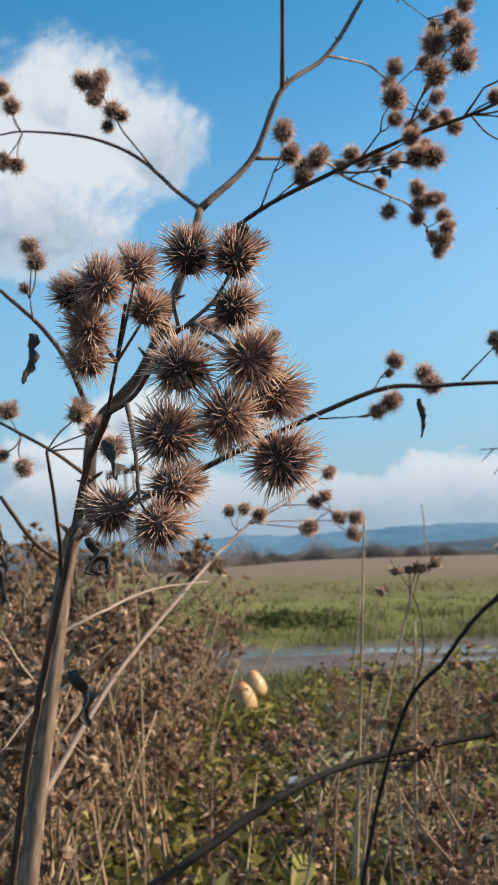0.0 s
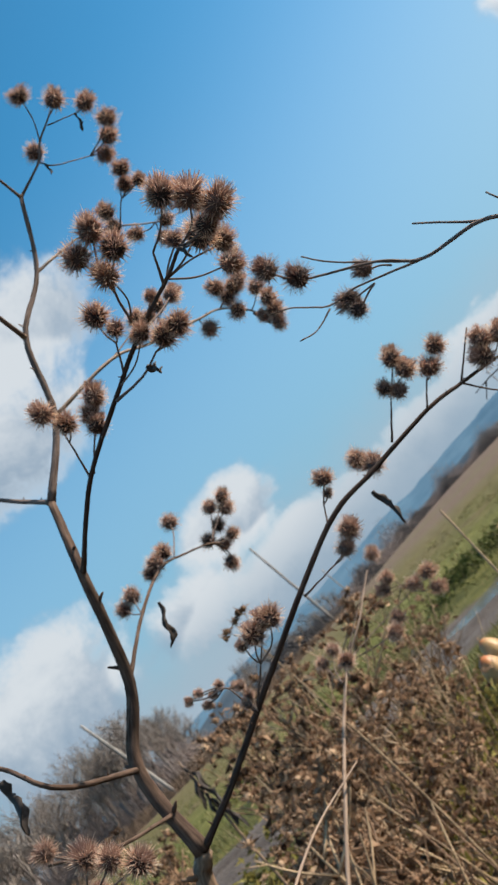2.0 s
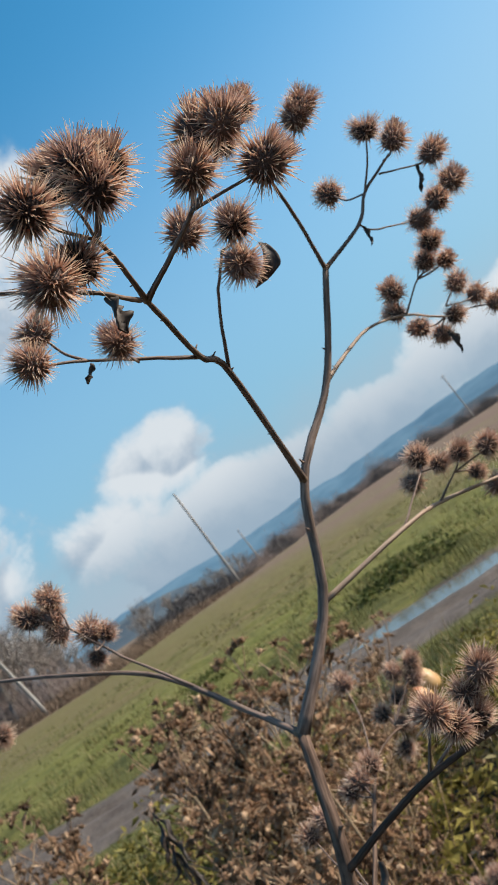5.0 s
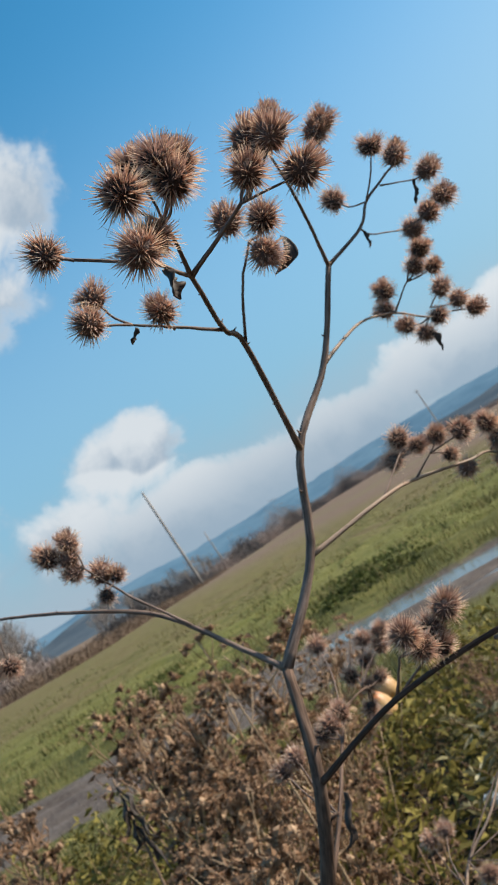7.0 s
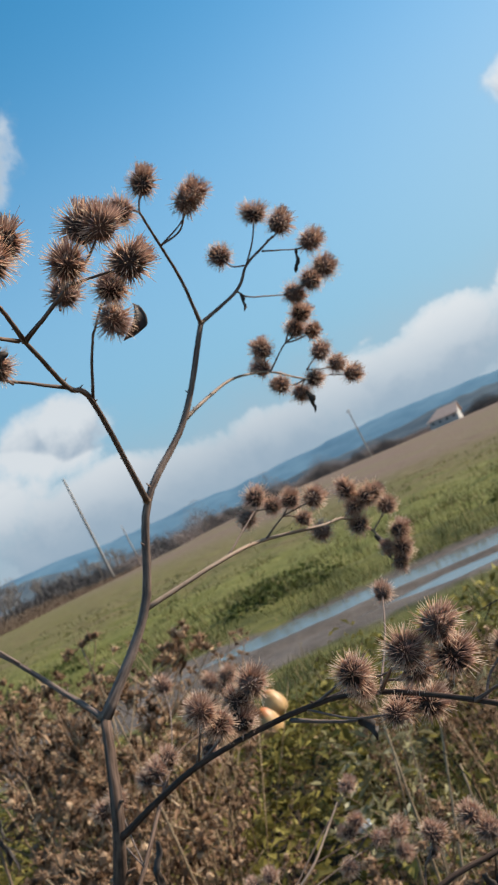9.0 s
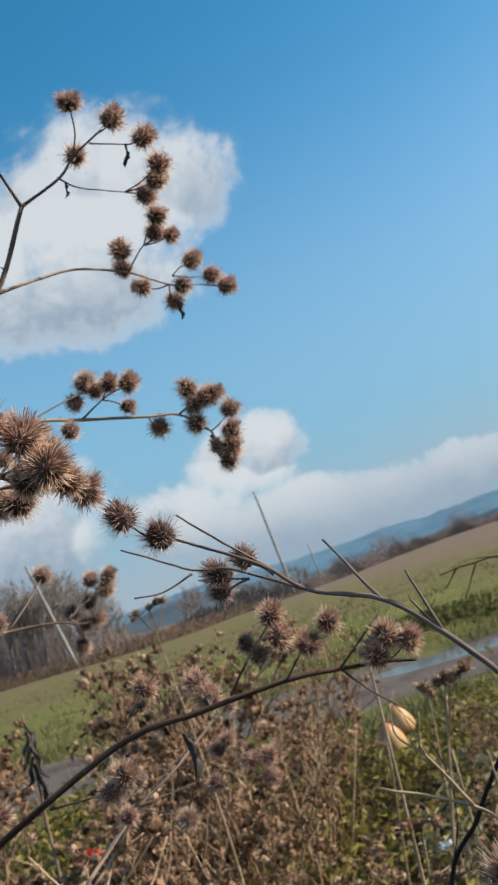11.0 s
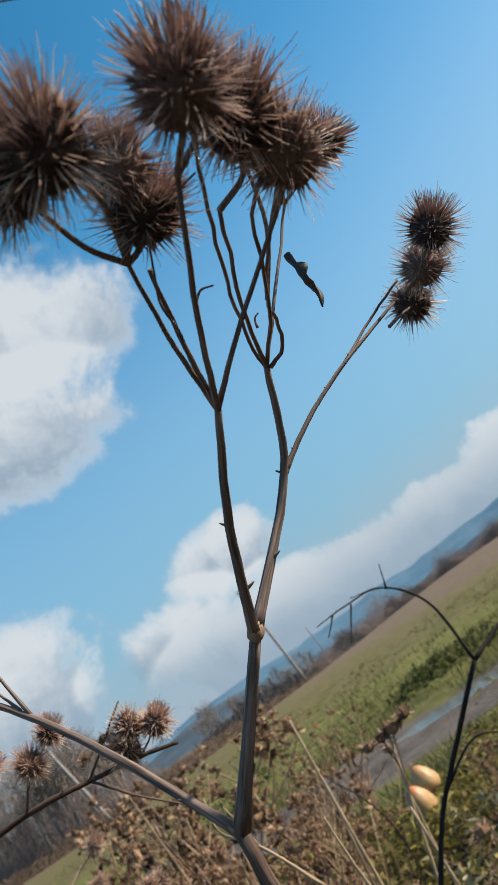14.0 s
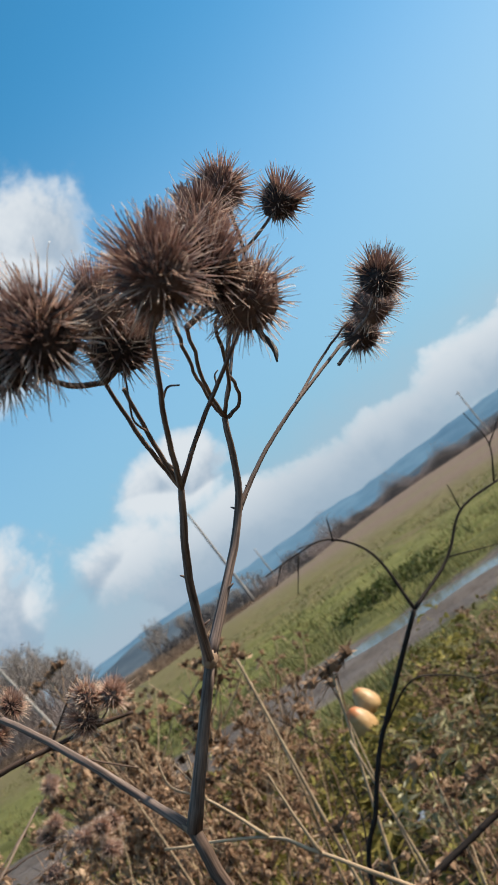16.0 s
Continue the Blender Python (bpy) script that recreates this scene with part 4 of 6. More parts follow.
burr(tall, (0.032, 1.250, 1.171), 0.0163, (0.021, 1.180, 1.141))
burr(tall, (0.012, 1.250, 1.169), 0.0163, (0.021, 1.180, 1.141))
burr(tall, (0.174, 1.250, 1.135), 0.0208, (0.145, 1.250, 1.166))
stem(tall, "branch", 0.0030, 0.0012, (-0.158, 0.897, 0.996), (-0.194, 0.850, 0.944))
stem(tall, "branch", 0.0030, 0.0012, (-0.152, 0.896, 1.040), (-0.115, 0.920, 1.058), (-0.072, 1.000, 1.076), (-0.015, 1.100, 1.081))
dry_leaf(tall, (-0.128, 0.800, 1.016), (-0.114, 0.800, 0.971), 0.0234)
dry_leaf(tall, (-0.104, 0.780, 1.121), (-0.097, 0.780, 1.098), 0.0180)
stem(tall, "branch", 0.0040, 0.0026, (-0.224, 0.909, 0.488), (-0.142, 0.660, 0.898), (-0.109, 0.580, 1.027), (-0.088, 0.530, 1.087), (-0.069, 0.498, 1.152), (-0.051, 0.439, 1.171))
stem(tall, "twig", 0.0014, 0.0011, (-0.051, 0.439, 1.171), (-0.047, 0.420, 1.179), (-0.043, 0.405, 1.188), (-0.037, 0.385, 1.208))
burr(tall, (-0.032, 0.379, 1.222), 0.0209, (-0.043, 0.405, 1.188))
burr(tall, (-0.044, 0.360, 1.209), 0.0202, (-0.043, 0.405, 1.188))
burr(tall, (-0.050, 0.369, 1.194), 0.0192, (-0.043, 0.405, 1.188))
burr(tall, (-0.028, 0.392, 1.208), 0.0191, (-0.043, 0.405, 1.188))
burr(tall, (-0.052, 0.380, 1.184), 0.0193, (-0.043, 0.405, 1.188))
burr(tall, (-0.057, 0.370, 1.208), 0.0157, (-0.043, 0.405, 1.188))
stem(tall, "branch", 0.0017, 0.0011, (-0.051, 0.439, 1.171), (-0.034, 0.390, 1.171), (-0.016, 0.330, 1.180), (-0.007, 0.310, 1.180))
burr(tall, (-0.009, 0.322, 1.208), 0.0198, (-0.013, 0.325, 1.183))
burr(tall, (0.008, 0.320, 1.206), 0.0216, (-0.010, 0.320, 1.182))
burr(tall, (0.007, 0.325, 1.189), 0.0182, (-0.007, 0.310, 1.180))
burr(tall, (-0.010, 0.271, 1.157), 0.0246, (-0.016, 0.330, 1.180))
burr(tall, (0.010, 0.272, 1.159), 0.0241, (-0.007, 0.310, 1.180))
burr(tall, (0.003, 0.272, 1.142), 0.0245, (-0.008, 0.300, 1.172))
burr(tall, (0.017, 0.290, 1.153), 0.0228, (-0.007, 0.300, 1.172))
stem(tall, "twig", 0.0014, 0.0010, (-0.038, 0.395, 1.168), (-0.031, 0.350, 1.144), (-0.028, 0.330, 1.126))
burr(tall, (-0.014, 0.266, 1.137), 0.0239, (-0.031, 0.350, 1.144))
burr(tall, (0.018, 0.269, 1.129), 0.0206, (0.006, 0.310, 1.143))
burr(tall, (-0.016, 0.340, 1.128), 0.0210, (-0.028, 0.330, 1.126))
burr(tall, (-0.021, 0.328, 1.114), 0.0213, (-0.028, 0.330, 1.126))
burr(tall, (-0.039, 0.340, 1.120), 0.0193, (-0.028, 0.330, 1.126))
dry_leaf(tall, (-0.053, 0.430, 1.157), (-0.046, 0.420, 1.138), 0.0108)
dry_leaf(tall, (0.006, 0.320, 1.215), (0.016, 0.320, 1.207), 0.0090)
dry_leaf(tall, (-0.071, 0.500, 1.115), (-0.063, 0.500, 1.095), 0.0126)
dry_leaf(tall, (-0.066, 0.500, 1.106), (-0.059, 0.500, 1.098), 0.0099)
dry_leaf(tall, (-0.069, 0.470, 1.129), (-0.073, 0.470, 1.113), 0.0090)

slim = plant("burdock_plant", "slender dry burdock with a crowning cluster of large burrs", (0.355, 0.660, 0.000), 0.60)
stem(slim, "stem", 0.0056, 0.0044, (0.355, 0.660, -0.020), (0.358, 0.655, 0.450), (0.370, 0.640, 0.950), (0.392, 0.632, 1.100), (0.414, 0.633, 1.151), (0.417, 0.636, 1.208))
stem(slim, "stem", 0.0040, 0.0031, (0.417, 0.636, 1.208), (0.458, 0.614, 1.256))
stem(slim, "branch", 0.0030, 0.0016, (0.458, 0.614, 1.256), (0.473, 0.575, 1.283), (0.489, 0.543, 1.304))
stem(slim, "branch", 0.0030, 0.0018, (0.458, 0.614, 1.256), (0.495, 0.632, 1.297), (0.510, 0.611, 1.326))
stem(slim, "branch", 0.0016, 0.0010, (0.495, 0.632, 1.297), (0.514, 0.640, 1.310), (0.536, 0.649, 1.321), (0.568, 0.665, 1.334))
stem(slim, "branch", 0.0030, 0.0012, (0.417, 0.636, 1.208), (0.392, 0.648, 1.249), (0.369, 0.659, 1.280), (0.346, 0.666, 1.303), (0.312, 0.690, 1.317), (0.290, 0.690, 1.338), (0.252, 0.690, 1.363))
stem(slim, "twig", 0.0014, 0.0010, (0.369, 0.659, 1.280), (0.361, 0.665, 1.313))
stem(slim, "twig", 0.0012, 0.0008, (0.366, 0.660, 1.285), (0.359, 0.665, 1.299))
stem(slim, "twig", 0.0014, 0.0011, (0.346, 0.666, 1.303), (0.326, 0.698, 1.340))
stem(slim, "twig", 0.0012, 0.0008, (0.302, 0.695, 1.327), (0.271, 0.690, 1.359), (0.258, 0.680, 1.374))
stem(slim, "twig", 0.0013, 0.0008, (0.312, 0.690, 1.317), (0.273, 0.710, 1.340), (0.252, 0.715, 1.346), (0.233, 0.700, 1.359), (0.220, 0.700, 1.367))
stem(slim, "twig", 0.0010, 0.0008, (0.251, 0.715, 1.344), (0.234, 0.710, 1.339), (0.220, 0.700, 1.340))
burr(slim, (0.234, 0.663, 1.379), 0.0216, (0.252, 0.690, 1.363))
burr(slim, (0.247, 0.680, 1.366), 0.0246, (0.252, 0.690, 1.363))
burr(slim, (0.265, 0.719, 1.339), 0.0242, (0.282, 0.705, 1.332))
burr(slim, (0.283, 0.700, 1.343), 0.0184, (0.296, 0.695, 1.330))
burr(slim, (0.264, 0.715, 1.330), 0.0176, (0.282, 0.705, 1.332))
stem(slim, "twig", 0.0036, 0.0026, (0.414, 0.633, 1.151), (0.426, 0.630, 1.159), (0.438, 0.630, 1.166))
stem(slim, "twig", 0.0012, 0.0009, (0.489, 0.543, 1.304), (0.489, 0.522, 1.317), (0.491, 0.500, 1.330))
stem(slim, "twig", 0.0012, 0.0009, (0.489, 0.543, 1.304), (0.491, 0.522, 1.315), (0.494, 0.500, 1.326))
burr(slim, (0.490, 0.449, 1.331), 0.0292, (0.491, 0.500, 1.330))
burr(slim, (0.500, 0.492, 1.334), 0.0272, (0.491, 0.500, 1.330))
burr(slim, (0.481, 0.455, 1.333), 0.0238, (0.491, 0.500, 1.330))
burr(slim, (0.500, 0.485, 1.341), 0.0231, (0.491, 0.500, 1.330))
stem(slim, "twig", 0.0014, 0.0010, (0.489, 0.543, 1.304), (0.497, 0.510, 1.315), (0.508, 0.475, 1.327))
burr(slim, (0.515, 0.455, 1.330), 0.0290, (0.508, 0.475, 1.327))
burr(slim, (0.523, 0.475, 1.340), 0.0226, (0.508, 0.475, 1.327))
stem(slim, "twig", 0.0013, 0.0009, (0.489, 0.543, 1.304), (0.503, 0.530, 1.313), (0.526, 0.505, 1.324))
burr(slim, (0.530, 0.488, 1.325), 0.0273, (0.526, 0.505, 1.324))
stem(slim, "twig", 0.0012, 0.0009, (0.510, 0.611, 1.326), (0.511, 0.561, 1.330), (0.515, 0.510, 1.333))
burr(slim, (0.525, 0.481, 1.334), 0.0284, (0.515, 0.510, 1.333))
stem(slim, "twig", 0.0011, 0.0008, (0.510, 0.611, 1.326), (0.518, 0.575, 1.329), (0.522, 0.520, 1.332), (0.528, 0.490, 1.328))
stem(slim, "twig", 0.0012, 0.0009, (0.510, 0.611, 1.326), (0.524, 0.620, 1.344), (0.552, 0.637, 1.381))
burr(slim, (0.572, 0.618, 1.384), 0.0270, (0.552, 0.637, 1.381))
burr(slim, (0.551, 0.587, 1.388), 0.0276, (0.552, 0.637, 1.381))
burr(slim, (0.536, 0.550, 1.368), 0.0270, (0.519, 0.575, 1.332))
stem(slim, "twig", 0.0012, 0.0008, (0.511, 0.611, 1.325), (0.517, 0.605, 1.326), (0.519, 0.590, 1.329), (0.519, 0.575, 1.332), (0.524, 0.540, 1.332), (0.530, 0.492, 1.327))
stem(slim, "twig", 0.0011, 0.0008, (0.510, 0.611, 1.326), (0.509, 0.600, 1.330), (0.510, 0.560, 1.334), (0.512, 0.515, 1.333), (0.515, 0.468, 1.331))
stem(slim, "twig", 0.0007, 0.0004, (0.4990, 0.530, 1.3255), (0.502, 0.528, 1.327), (0.505, 0.525, 1.325))
stem(slim, "twig", 0.0007, 0.0004, (0.490, 0.545, 1.310), (0.490, 0.530, 1.313), (0.492, 0.515, 1.317), (0.492, 0.500, 1.319), (0.499, 0.488, 1.330))
stem(slim, "twig", 0.0007, 0.0004, (0.514, 0.600, 1.335), (0.515, 0.600, 1.338), (0.517, 0.600, 1.339))
dry_leaf(slim, (0.537, 0.612, 1.355), (0.537, 0.612, 1.332), 0.0064)
burr(slim, (0.591, 0.645, 1.344), 0.0293, (0.573, 0.665, 1.334))
burr(slim, (0.588, 0.675, 1.342), 0.0299, (0.573, 0.665, 1.334))
burr(slim, (0.581, 0.697, 1.338), 0.0293, (0.561, 0.665, 1.327))
stem(slim, "twig", 0.0010, 0.0008, (0.536, 0.649, 1.321), (0.555, 0.660, 1.332), (0.573, 0.660, 1.339))
stem(slim, "branch", 0.0025, 0.0012, (0.372, 0.640, 0.965), (0.387, 0.635, 1.103), (0.382, 0.620, 1.119), (0.376, 0.575, 1.151), (0.371, 0.545, 1.170), (0.368, 0.510, 1.189), (0.369, 0.495, 1.197))
stem(slim, "twig", 0.0014, 0.0010, (0.369, 0.495, 1.197), (0.376, 0.475, 1.200))
burr(slim, (0.389, 0.456, 1.210), 0.0187, (0.376, 0.475, 1.200))
burr(slim, (0.389, 0.458, 1.226), 0.0201, (0.376, 0.475, 1.200))
burr(slim, (0.383, 0.427, 1.236), 0.0196, (0.369, 0.495, 1.197))
burr(slim, (0.357, 0.460, 1.232), 0.0211, (0.369, 0.495, 1.197))
burr(slim, (0.364, 0.450, 1.242), 0.0172, (0.369, 0.495, 1.197))
stem(slim, "twig", 0.0012, 0.0008, (0.371, 0.545, 1.170), (0.360, 0.520, 1.181), (0.355, 0.510, 1.188))
stem(slim, "twig", 0.0012, 0.0008, (0.376, 0.575, 1.151), (0.374, 0.560, 1.176))
stem(slim, "twig", 0.0012, 0.0008, (0.376, 0.575, 1.151), (0.378, 0.570, 1.163))

shrub = plant("bare_shrub", "thin dark bare shrub with forked leafless twigs", (0.170, 1.730, 0.000), 0.55)
stem(shrub, "stem", 0.0068, 0.0060, (0.170, 1.730, -0.020), (0.200, 1.730, 0.360), (0.255, 1.715, 0.650), (0.318, 1.700, 0.845), (0.375, 1.660, 0.920), (0.403, 1.650, 0.959), (0.447, 1.640, 1.010), (0.576, 1.604, 1.129))
stem(shrub, "branch", 0.0040, 0.0012, (0.576, 1.604, 1.129), (0.570, 1.600, 1.221), (0.529, 1.580, 1.272), (0.477, 1.560, 1.278), (0.432, 1.550, 1.276))
stem(shrub, "twig", 0.0020, 0.0010, (0.534, 1.580, 1.267), (0.544, 1.570, 1.298))
stem(shrub, "twig", 0.0020, 0.0010, (0.485, 1.560, 1.276), (0.456, 1.560, 1.234))
stem(shrub, "twig", 0.0020, 0.0010, (0.458, 1.560, 1.278), (0.437, 1.560, 1.257))
stem(shrub, "branch", 0.0050, 0.0022, (0.576, 1.604, 1.129), (0.655, 1.650, 1.157), (0.714, 1.670, 1.203), (0.784, 1.700, 1.208), (0.803, 1.720, 1.206))
stem(shrub, "twig", 0.0020, 0.0010, (0.656, 1.650, 1.159), (0.734, 1.680, 1.132))
stem(shrub, "twig", 0.0020, 0.0010, (0.714, 1.670, 1.203), (0.717, 1.660, 1.244))
stem(shrub, "branch", 0.0025, 0.0010, (0.783, 1.700, 1.210), (0.807, 1.690, 1.261), (0.799, 1.680, 1.318))
stem(shrub, "twig", 0.0020, 0.0010, (0.805, 1.690, 1.257), (0.841, 1.690, 1.285))
stem(shrub, "branch", 0.0030, 0.0012, (0.447, 1.640, 1.010), (0.512, 1.640, 1.045), (0.553, 1.670, 1.029), (0.601, 1.700, 0.987), (0.632, 1.720, 0.949))
stem(shrub, "twig", 0.0018, 0.0010, (0.594, 1.700, 0.991), (0.648, 1.720, 0.970))
stem(shrub, "twig", 0.0016, 0.0010, (0.535, 1.580, 1.266), (0.522, 1.580, 1.276), (0.488, 1.570, 1.283))
stem(shrub, "twig", 0.0026, 0.0012, (0.318, 1.700, 0.845), (0.355, 1.720, 0.930), (0.353, 1.740, 1.018), (0.311, 1.760, 1.101))

wither = plant("withered_burdock", "dead weed with blackened leaves hanging from its stalk", (-0.600, 2.500, 0.000), 1.00)
stem(wither, "stem", 0.0060, 0.0030, (-0.600, 2.500, -0.020), (-0.585, 2.480, 0.600), (-0.565, 2.470, 1.220))
dry_leaf(wither, (-0.567, 2.465, 1.200), (-0.545, 2.455, 1.120), 0.0270)
dry_leaf(wither, (-0.567, 2.465, 1.180), (-0.586, 2.455, 1.090), 0.0306)
dry_leaf(wither, (-0.567, 2.465, 1.140), (-0.535, 2.455, 1.060), 0.0270)
dry_leaf(wither, (-0.567, 2.465, 1.120), (-0.596, 2.455, 1.050), 0.0252)
dry_leaf(wither, (-0.567, 2.465, 1.100), (-0.557, 2.455, 1.010), 0.0288)
dry_leaf(wither, (-0.567, 2.465, 1.070), (-0.541, 2.455, 0.990), 0.0234)

fallen = plant("fallen_branch", "dark leafless branch lying slanted through the weeds", (-0.095, 1.600, 0.609), 1.00)
stem(fallen, "shrub", 0.0085, 0.0045, (-0.136, 1.550, 0.597), (-0.095, 1.600, 0.609), (0.095, 1.700, 0.701), (0.259, 1.800, 0.737), (0.533, 1.900, 0.758), (0.753, 1.980, 0.777))
stem(fallen, "shrub", 0.0030, 0.0015, (0.248, 1.800, 0.732), (0.374, 1.800, 0.733))

twigs = plant("dead_twigs", "pale leafless twigs of a dead weed", (0.450, 1.000, 0.000), 0.60)
stem(twigs, "stem", 0.0034, 0.0030, (0.450, 1.000, -0.020), (0.430, 1.000, 0.600), (0.440, 1.000, 1.022))
stem(twigs, "twig", 0.0030, 0.0018, (0.440, 1.000, 1.022), (0.391, 1.000, 1.084), (0.363, 1.000, 1.115), (0.295, 1.000, 1.147))
stem(twigs, "twig", 0.0022, 0.0010, (0.365, 1.000, 1.114), (0.341, 1.000, 1.160), (0.323, 1.000, 1.182), (0.325, 1.000, 1.207))
stem(twigs, "twig", 0.0014, 0.0008, (0.341, 1.000, 1.160), (0.334, 1.000, 1.195))
stem(twigs, "twig", 0.0014, 0.0008, (0.337, 1.000, 1.165), (0.346, 1.000, 1.195))
stem(twigs, "twig", 0.0022, 0.0010, (0.391, 1.000, 1.084), (0.389, 1.000, 1.124), (0.389, 1.000, 1.152))


# feet, tops, thickness and seed heads of single dead stalks
STALKS = (((0.272, 1.930, 0.0), (0.291, 1.900, 0.876), 0.0036, 3),
          ((0.330, 1.880, 0.0), (0.307, 1.900, 0.784), 0.0033, 2),
          ((0.452, 1.950, 0.0), (0.468, 1.900, 0.888), 0.0029, 2),
          ((0.560, 1.900, 0.0), (0.533, 1.900, 0.824), 0.0033, 3),
          ((0.345, 1.920, 0.0), (0.333, 1.900, 0.698), 0.0036, 2),
          ((0.205, 1.870, 0.0), (0.292, 1.920, 1.190), 0.0044, 0),
          ((0.201, 1.962, 0.0), (0.279, 1.926, 1.026), 0.0033, 0),
          ((0.216, 2.010, 0.0), (0.411, 2.016, 1.080), 0.0044, 4),
          ((0.334, 1.900, 0.0), (0.380, 1.900, 0.978), 0.0044, 0),
          ((0.317, 2.300, 0.0), (0.378, 2.300, 1.022), 0.0030, 1),
          ((-0.240, 2.850, 0.0), (-0.281, 2.817, 1.380), 0.0039, 5),
          ((0.158, 1.900, 0.0), (0.183, 1.900, 0.662), 0.0041, 0))
LITTER = (("plastic_bag", "crumpled pale plastic bag caught in the undergrowth", "plastic bag", (0.29, 4.18, 0.17), 0.05, BAG, 4.0),
          ("litter_scrap", "crushed bright red plastic scrap caught in the weeds", "litter", (-1.265, 4.5, 0.46), 0.07, RED, 9.0))

# ---- ground ----
# wheel ruts of the track: middle, half width, depth, where the water in them ends
RUTS = ((10.65, 0.46, 0.125, 1.3), (12.05, 0.62, 0.135, -0.7))


def rut_line(x, c):
    return c + 0.14 * noise.noise(Vector((x * 0.35, c, 0)))


def land(x, y):
    """Height of the ground: rough soil, a rutted track, a shallow ditch beyond it."""
    rough = 0.05 * noise.noise(Vector((x * 0.9, y * 0.9, 0))) + 0.025 * noise.noise(Vector((x * 3.1, y * 3.1, 4)))
    ruts = 0.03
    for c, wide, deep, end in RUTS:
        fill = max(0.0, min(1.0, (x - end) / 1.2))
        ruts -= deep * (0.55 + 0.45 * fill) * math.exp(-abs((y - rut_line(x, c)) / (wide * (0.5 + 0.5 * fill))) ** 3)
    on_track = max(0.0, min(1.0, (y - 9.1) / 0.7)) * max(0.0, min(1.0, (13.3 - y) / 0.4))
    wave = 0.5 * noise.noise(Vector((x * 0.25, 9.1, 0)))
    ditch = -0.5 * math.exp(-((y - 16.4 + wave) / 0.8) ** 2) + 0.16 * math.exp(-((y - 15.0 + wave) / 0.6) ** 2)
    hump = (0.10 * noise.noise(Vector((x * 0.22, y * 0.22, 7))) + 0.10 * noise.noise(Vector((x * 0.8, y * 0.8, 2))) + 0.05 * noise.noise(Vector((x * 1.9, y * 1.6, 2)))) * max(0.0, min(1.0, (y - 15) / 6))
    soft = 1.0 if y < 60 else max(0.0, 1 - (y - 60) / 40)
    churn = 0.035 * noise.noise(Vector((x * 0.9, y * 2.6, 3))) + 0.032 * noise.noise(Vector((x * 0.7, y * 6.5, 8)))
    # the fields climb gently towards the far right
    climb = max(0.0, min(1.0, (y - 50) / 230)) * max(0.0, min(1.0, (x + 0.10 * y) / (0.24 * abs(y) + 1)))
    return (rough * (1 - 0.6 * on_track) + (ruts + churn) * on_track + ditch + hump) * soft + 1.7 * climb * climb * (3 - 2 * climb)


def make_ground():
    def marks(stops):
        out = []
        for (a, step), (b, _) in zip(stops, stops[1:]):
            n = max(1, round((b - a) / step))
            out += [a + (b - a) * i / n for i in range(n)]
        return out + [stops[-1][0]]
    xs = marks([(-4500, 900), (-900, 200), (-100, 20), (-20, 2), (-6, 0.16), (9, 0.16), (24, 2), (100, 8), (320, 40), (900, 200), (4500, 900)])
    ys = marks([(-4500, 900), (-600, 150), (-30, 6), (-2, 0.5), (0.5, 0.12), (8.5, 0.09), (18, 0.12), (22, 0.2), (40, 0.5), (60, 1.5), (120, 8), (400, 40), (900, 200), (4500, 0)])
    verts = [(x, y, land(x, y)) for y in ys for x in xs]
    w = len(xs)
    faces = [(j * w + i, j * w + i + 1, (j + 1) * w + i + 1, (j + 1) * w + i) for j in range(len(ys) - 1) for i in range(w - 1)]
    tagged(mesh_object("ground", verts, faces, GROUND), "rough meadow with a muddy farm track and a stubble field beyond", "ground", "", "structure")


make_ground()


def puddle(y, x0, x1, level):
    """Standing water in a wheel rut, out to where the mud rises above it."""
    verts, faces, n = [], [], int((x1 - x0) / 0.10)
    for i in range(n + 1):
        x = x0 + (x1 - x0) * i / n
        c = rut_line(x, y)
        for way in (-1, 1):
            w = 0.0
            while w < 1.3 and land(x, c + way * w) < level:
                w += 0.05
            verts.append((x, c + way * (w + 0.03), level))
        if i:
            k = 2 * (i - 1)
            faces.append((k, k + 2, k + 3, k + 1))
    tagged(mesh_object("puddle", verts, faces, WATER), "shallow puddle that fills a wheel rut of the track", "puddle", "puddles in the track", "structure")


puddle(12.05, -0.9, 26.0, -0.023)
puddle(10.65, 1.2, 22.0, -0.036)


# ---- leaves, grass and weeds ----
def leaf_card(verts, faces, place, way, up, length, width, bend, rng):
    """A small leaf, folded along its middle and bent."""
    side = way.cross(up)
    side = side.normalized() if side.length > 1e-3 else way.orthogonal().normalized()
    up = side.cross(way).normalized()
    n0 = len(verts)
    tip = place + way * length * (1 - 0.25 * abs(bend)) + up * bend * length + side * width * rng.uniform(-0.7, 0.7)
    mid = place + way * length * 0.5 + up * bend * length * 0.3
    lift = up * width * rng.uniform(0.2, 0.7)
    w1, w2 = width * rng.uniform(0.35, 0.55), width * rng.uniform(0.3, 0.55)
    verts.extend((place, mid - side * w1 + lift, tip, mid + side * w2 + lift, mid))
    faces.extend(((n0, n0 + 4, n0 + 1), (n0 + 4, n0 + 2, n0 + 1), (n0, n0 + 3, n0 + 4), (n0 + 4, n0 + 3, n0 + 2)))


def heading(rng, lift=0.3):
    a = rng.uniform(0, 2 * math.pi)
    return Vector((math.cos(a), math.sin(a), rng.gauss(lift, 0.5))).normalized()


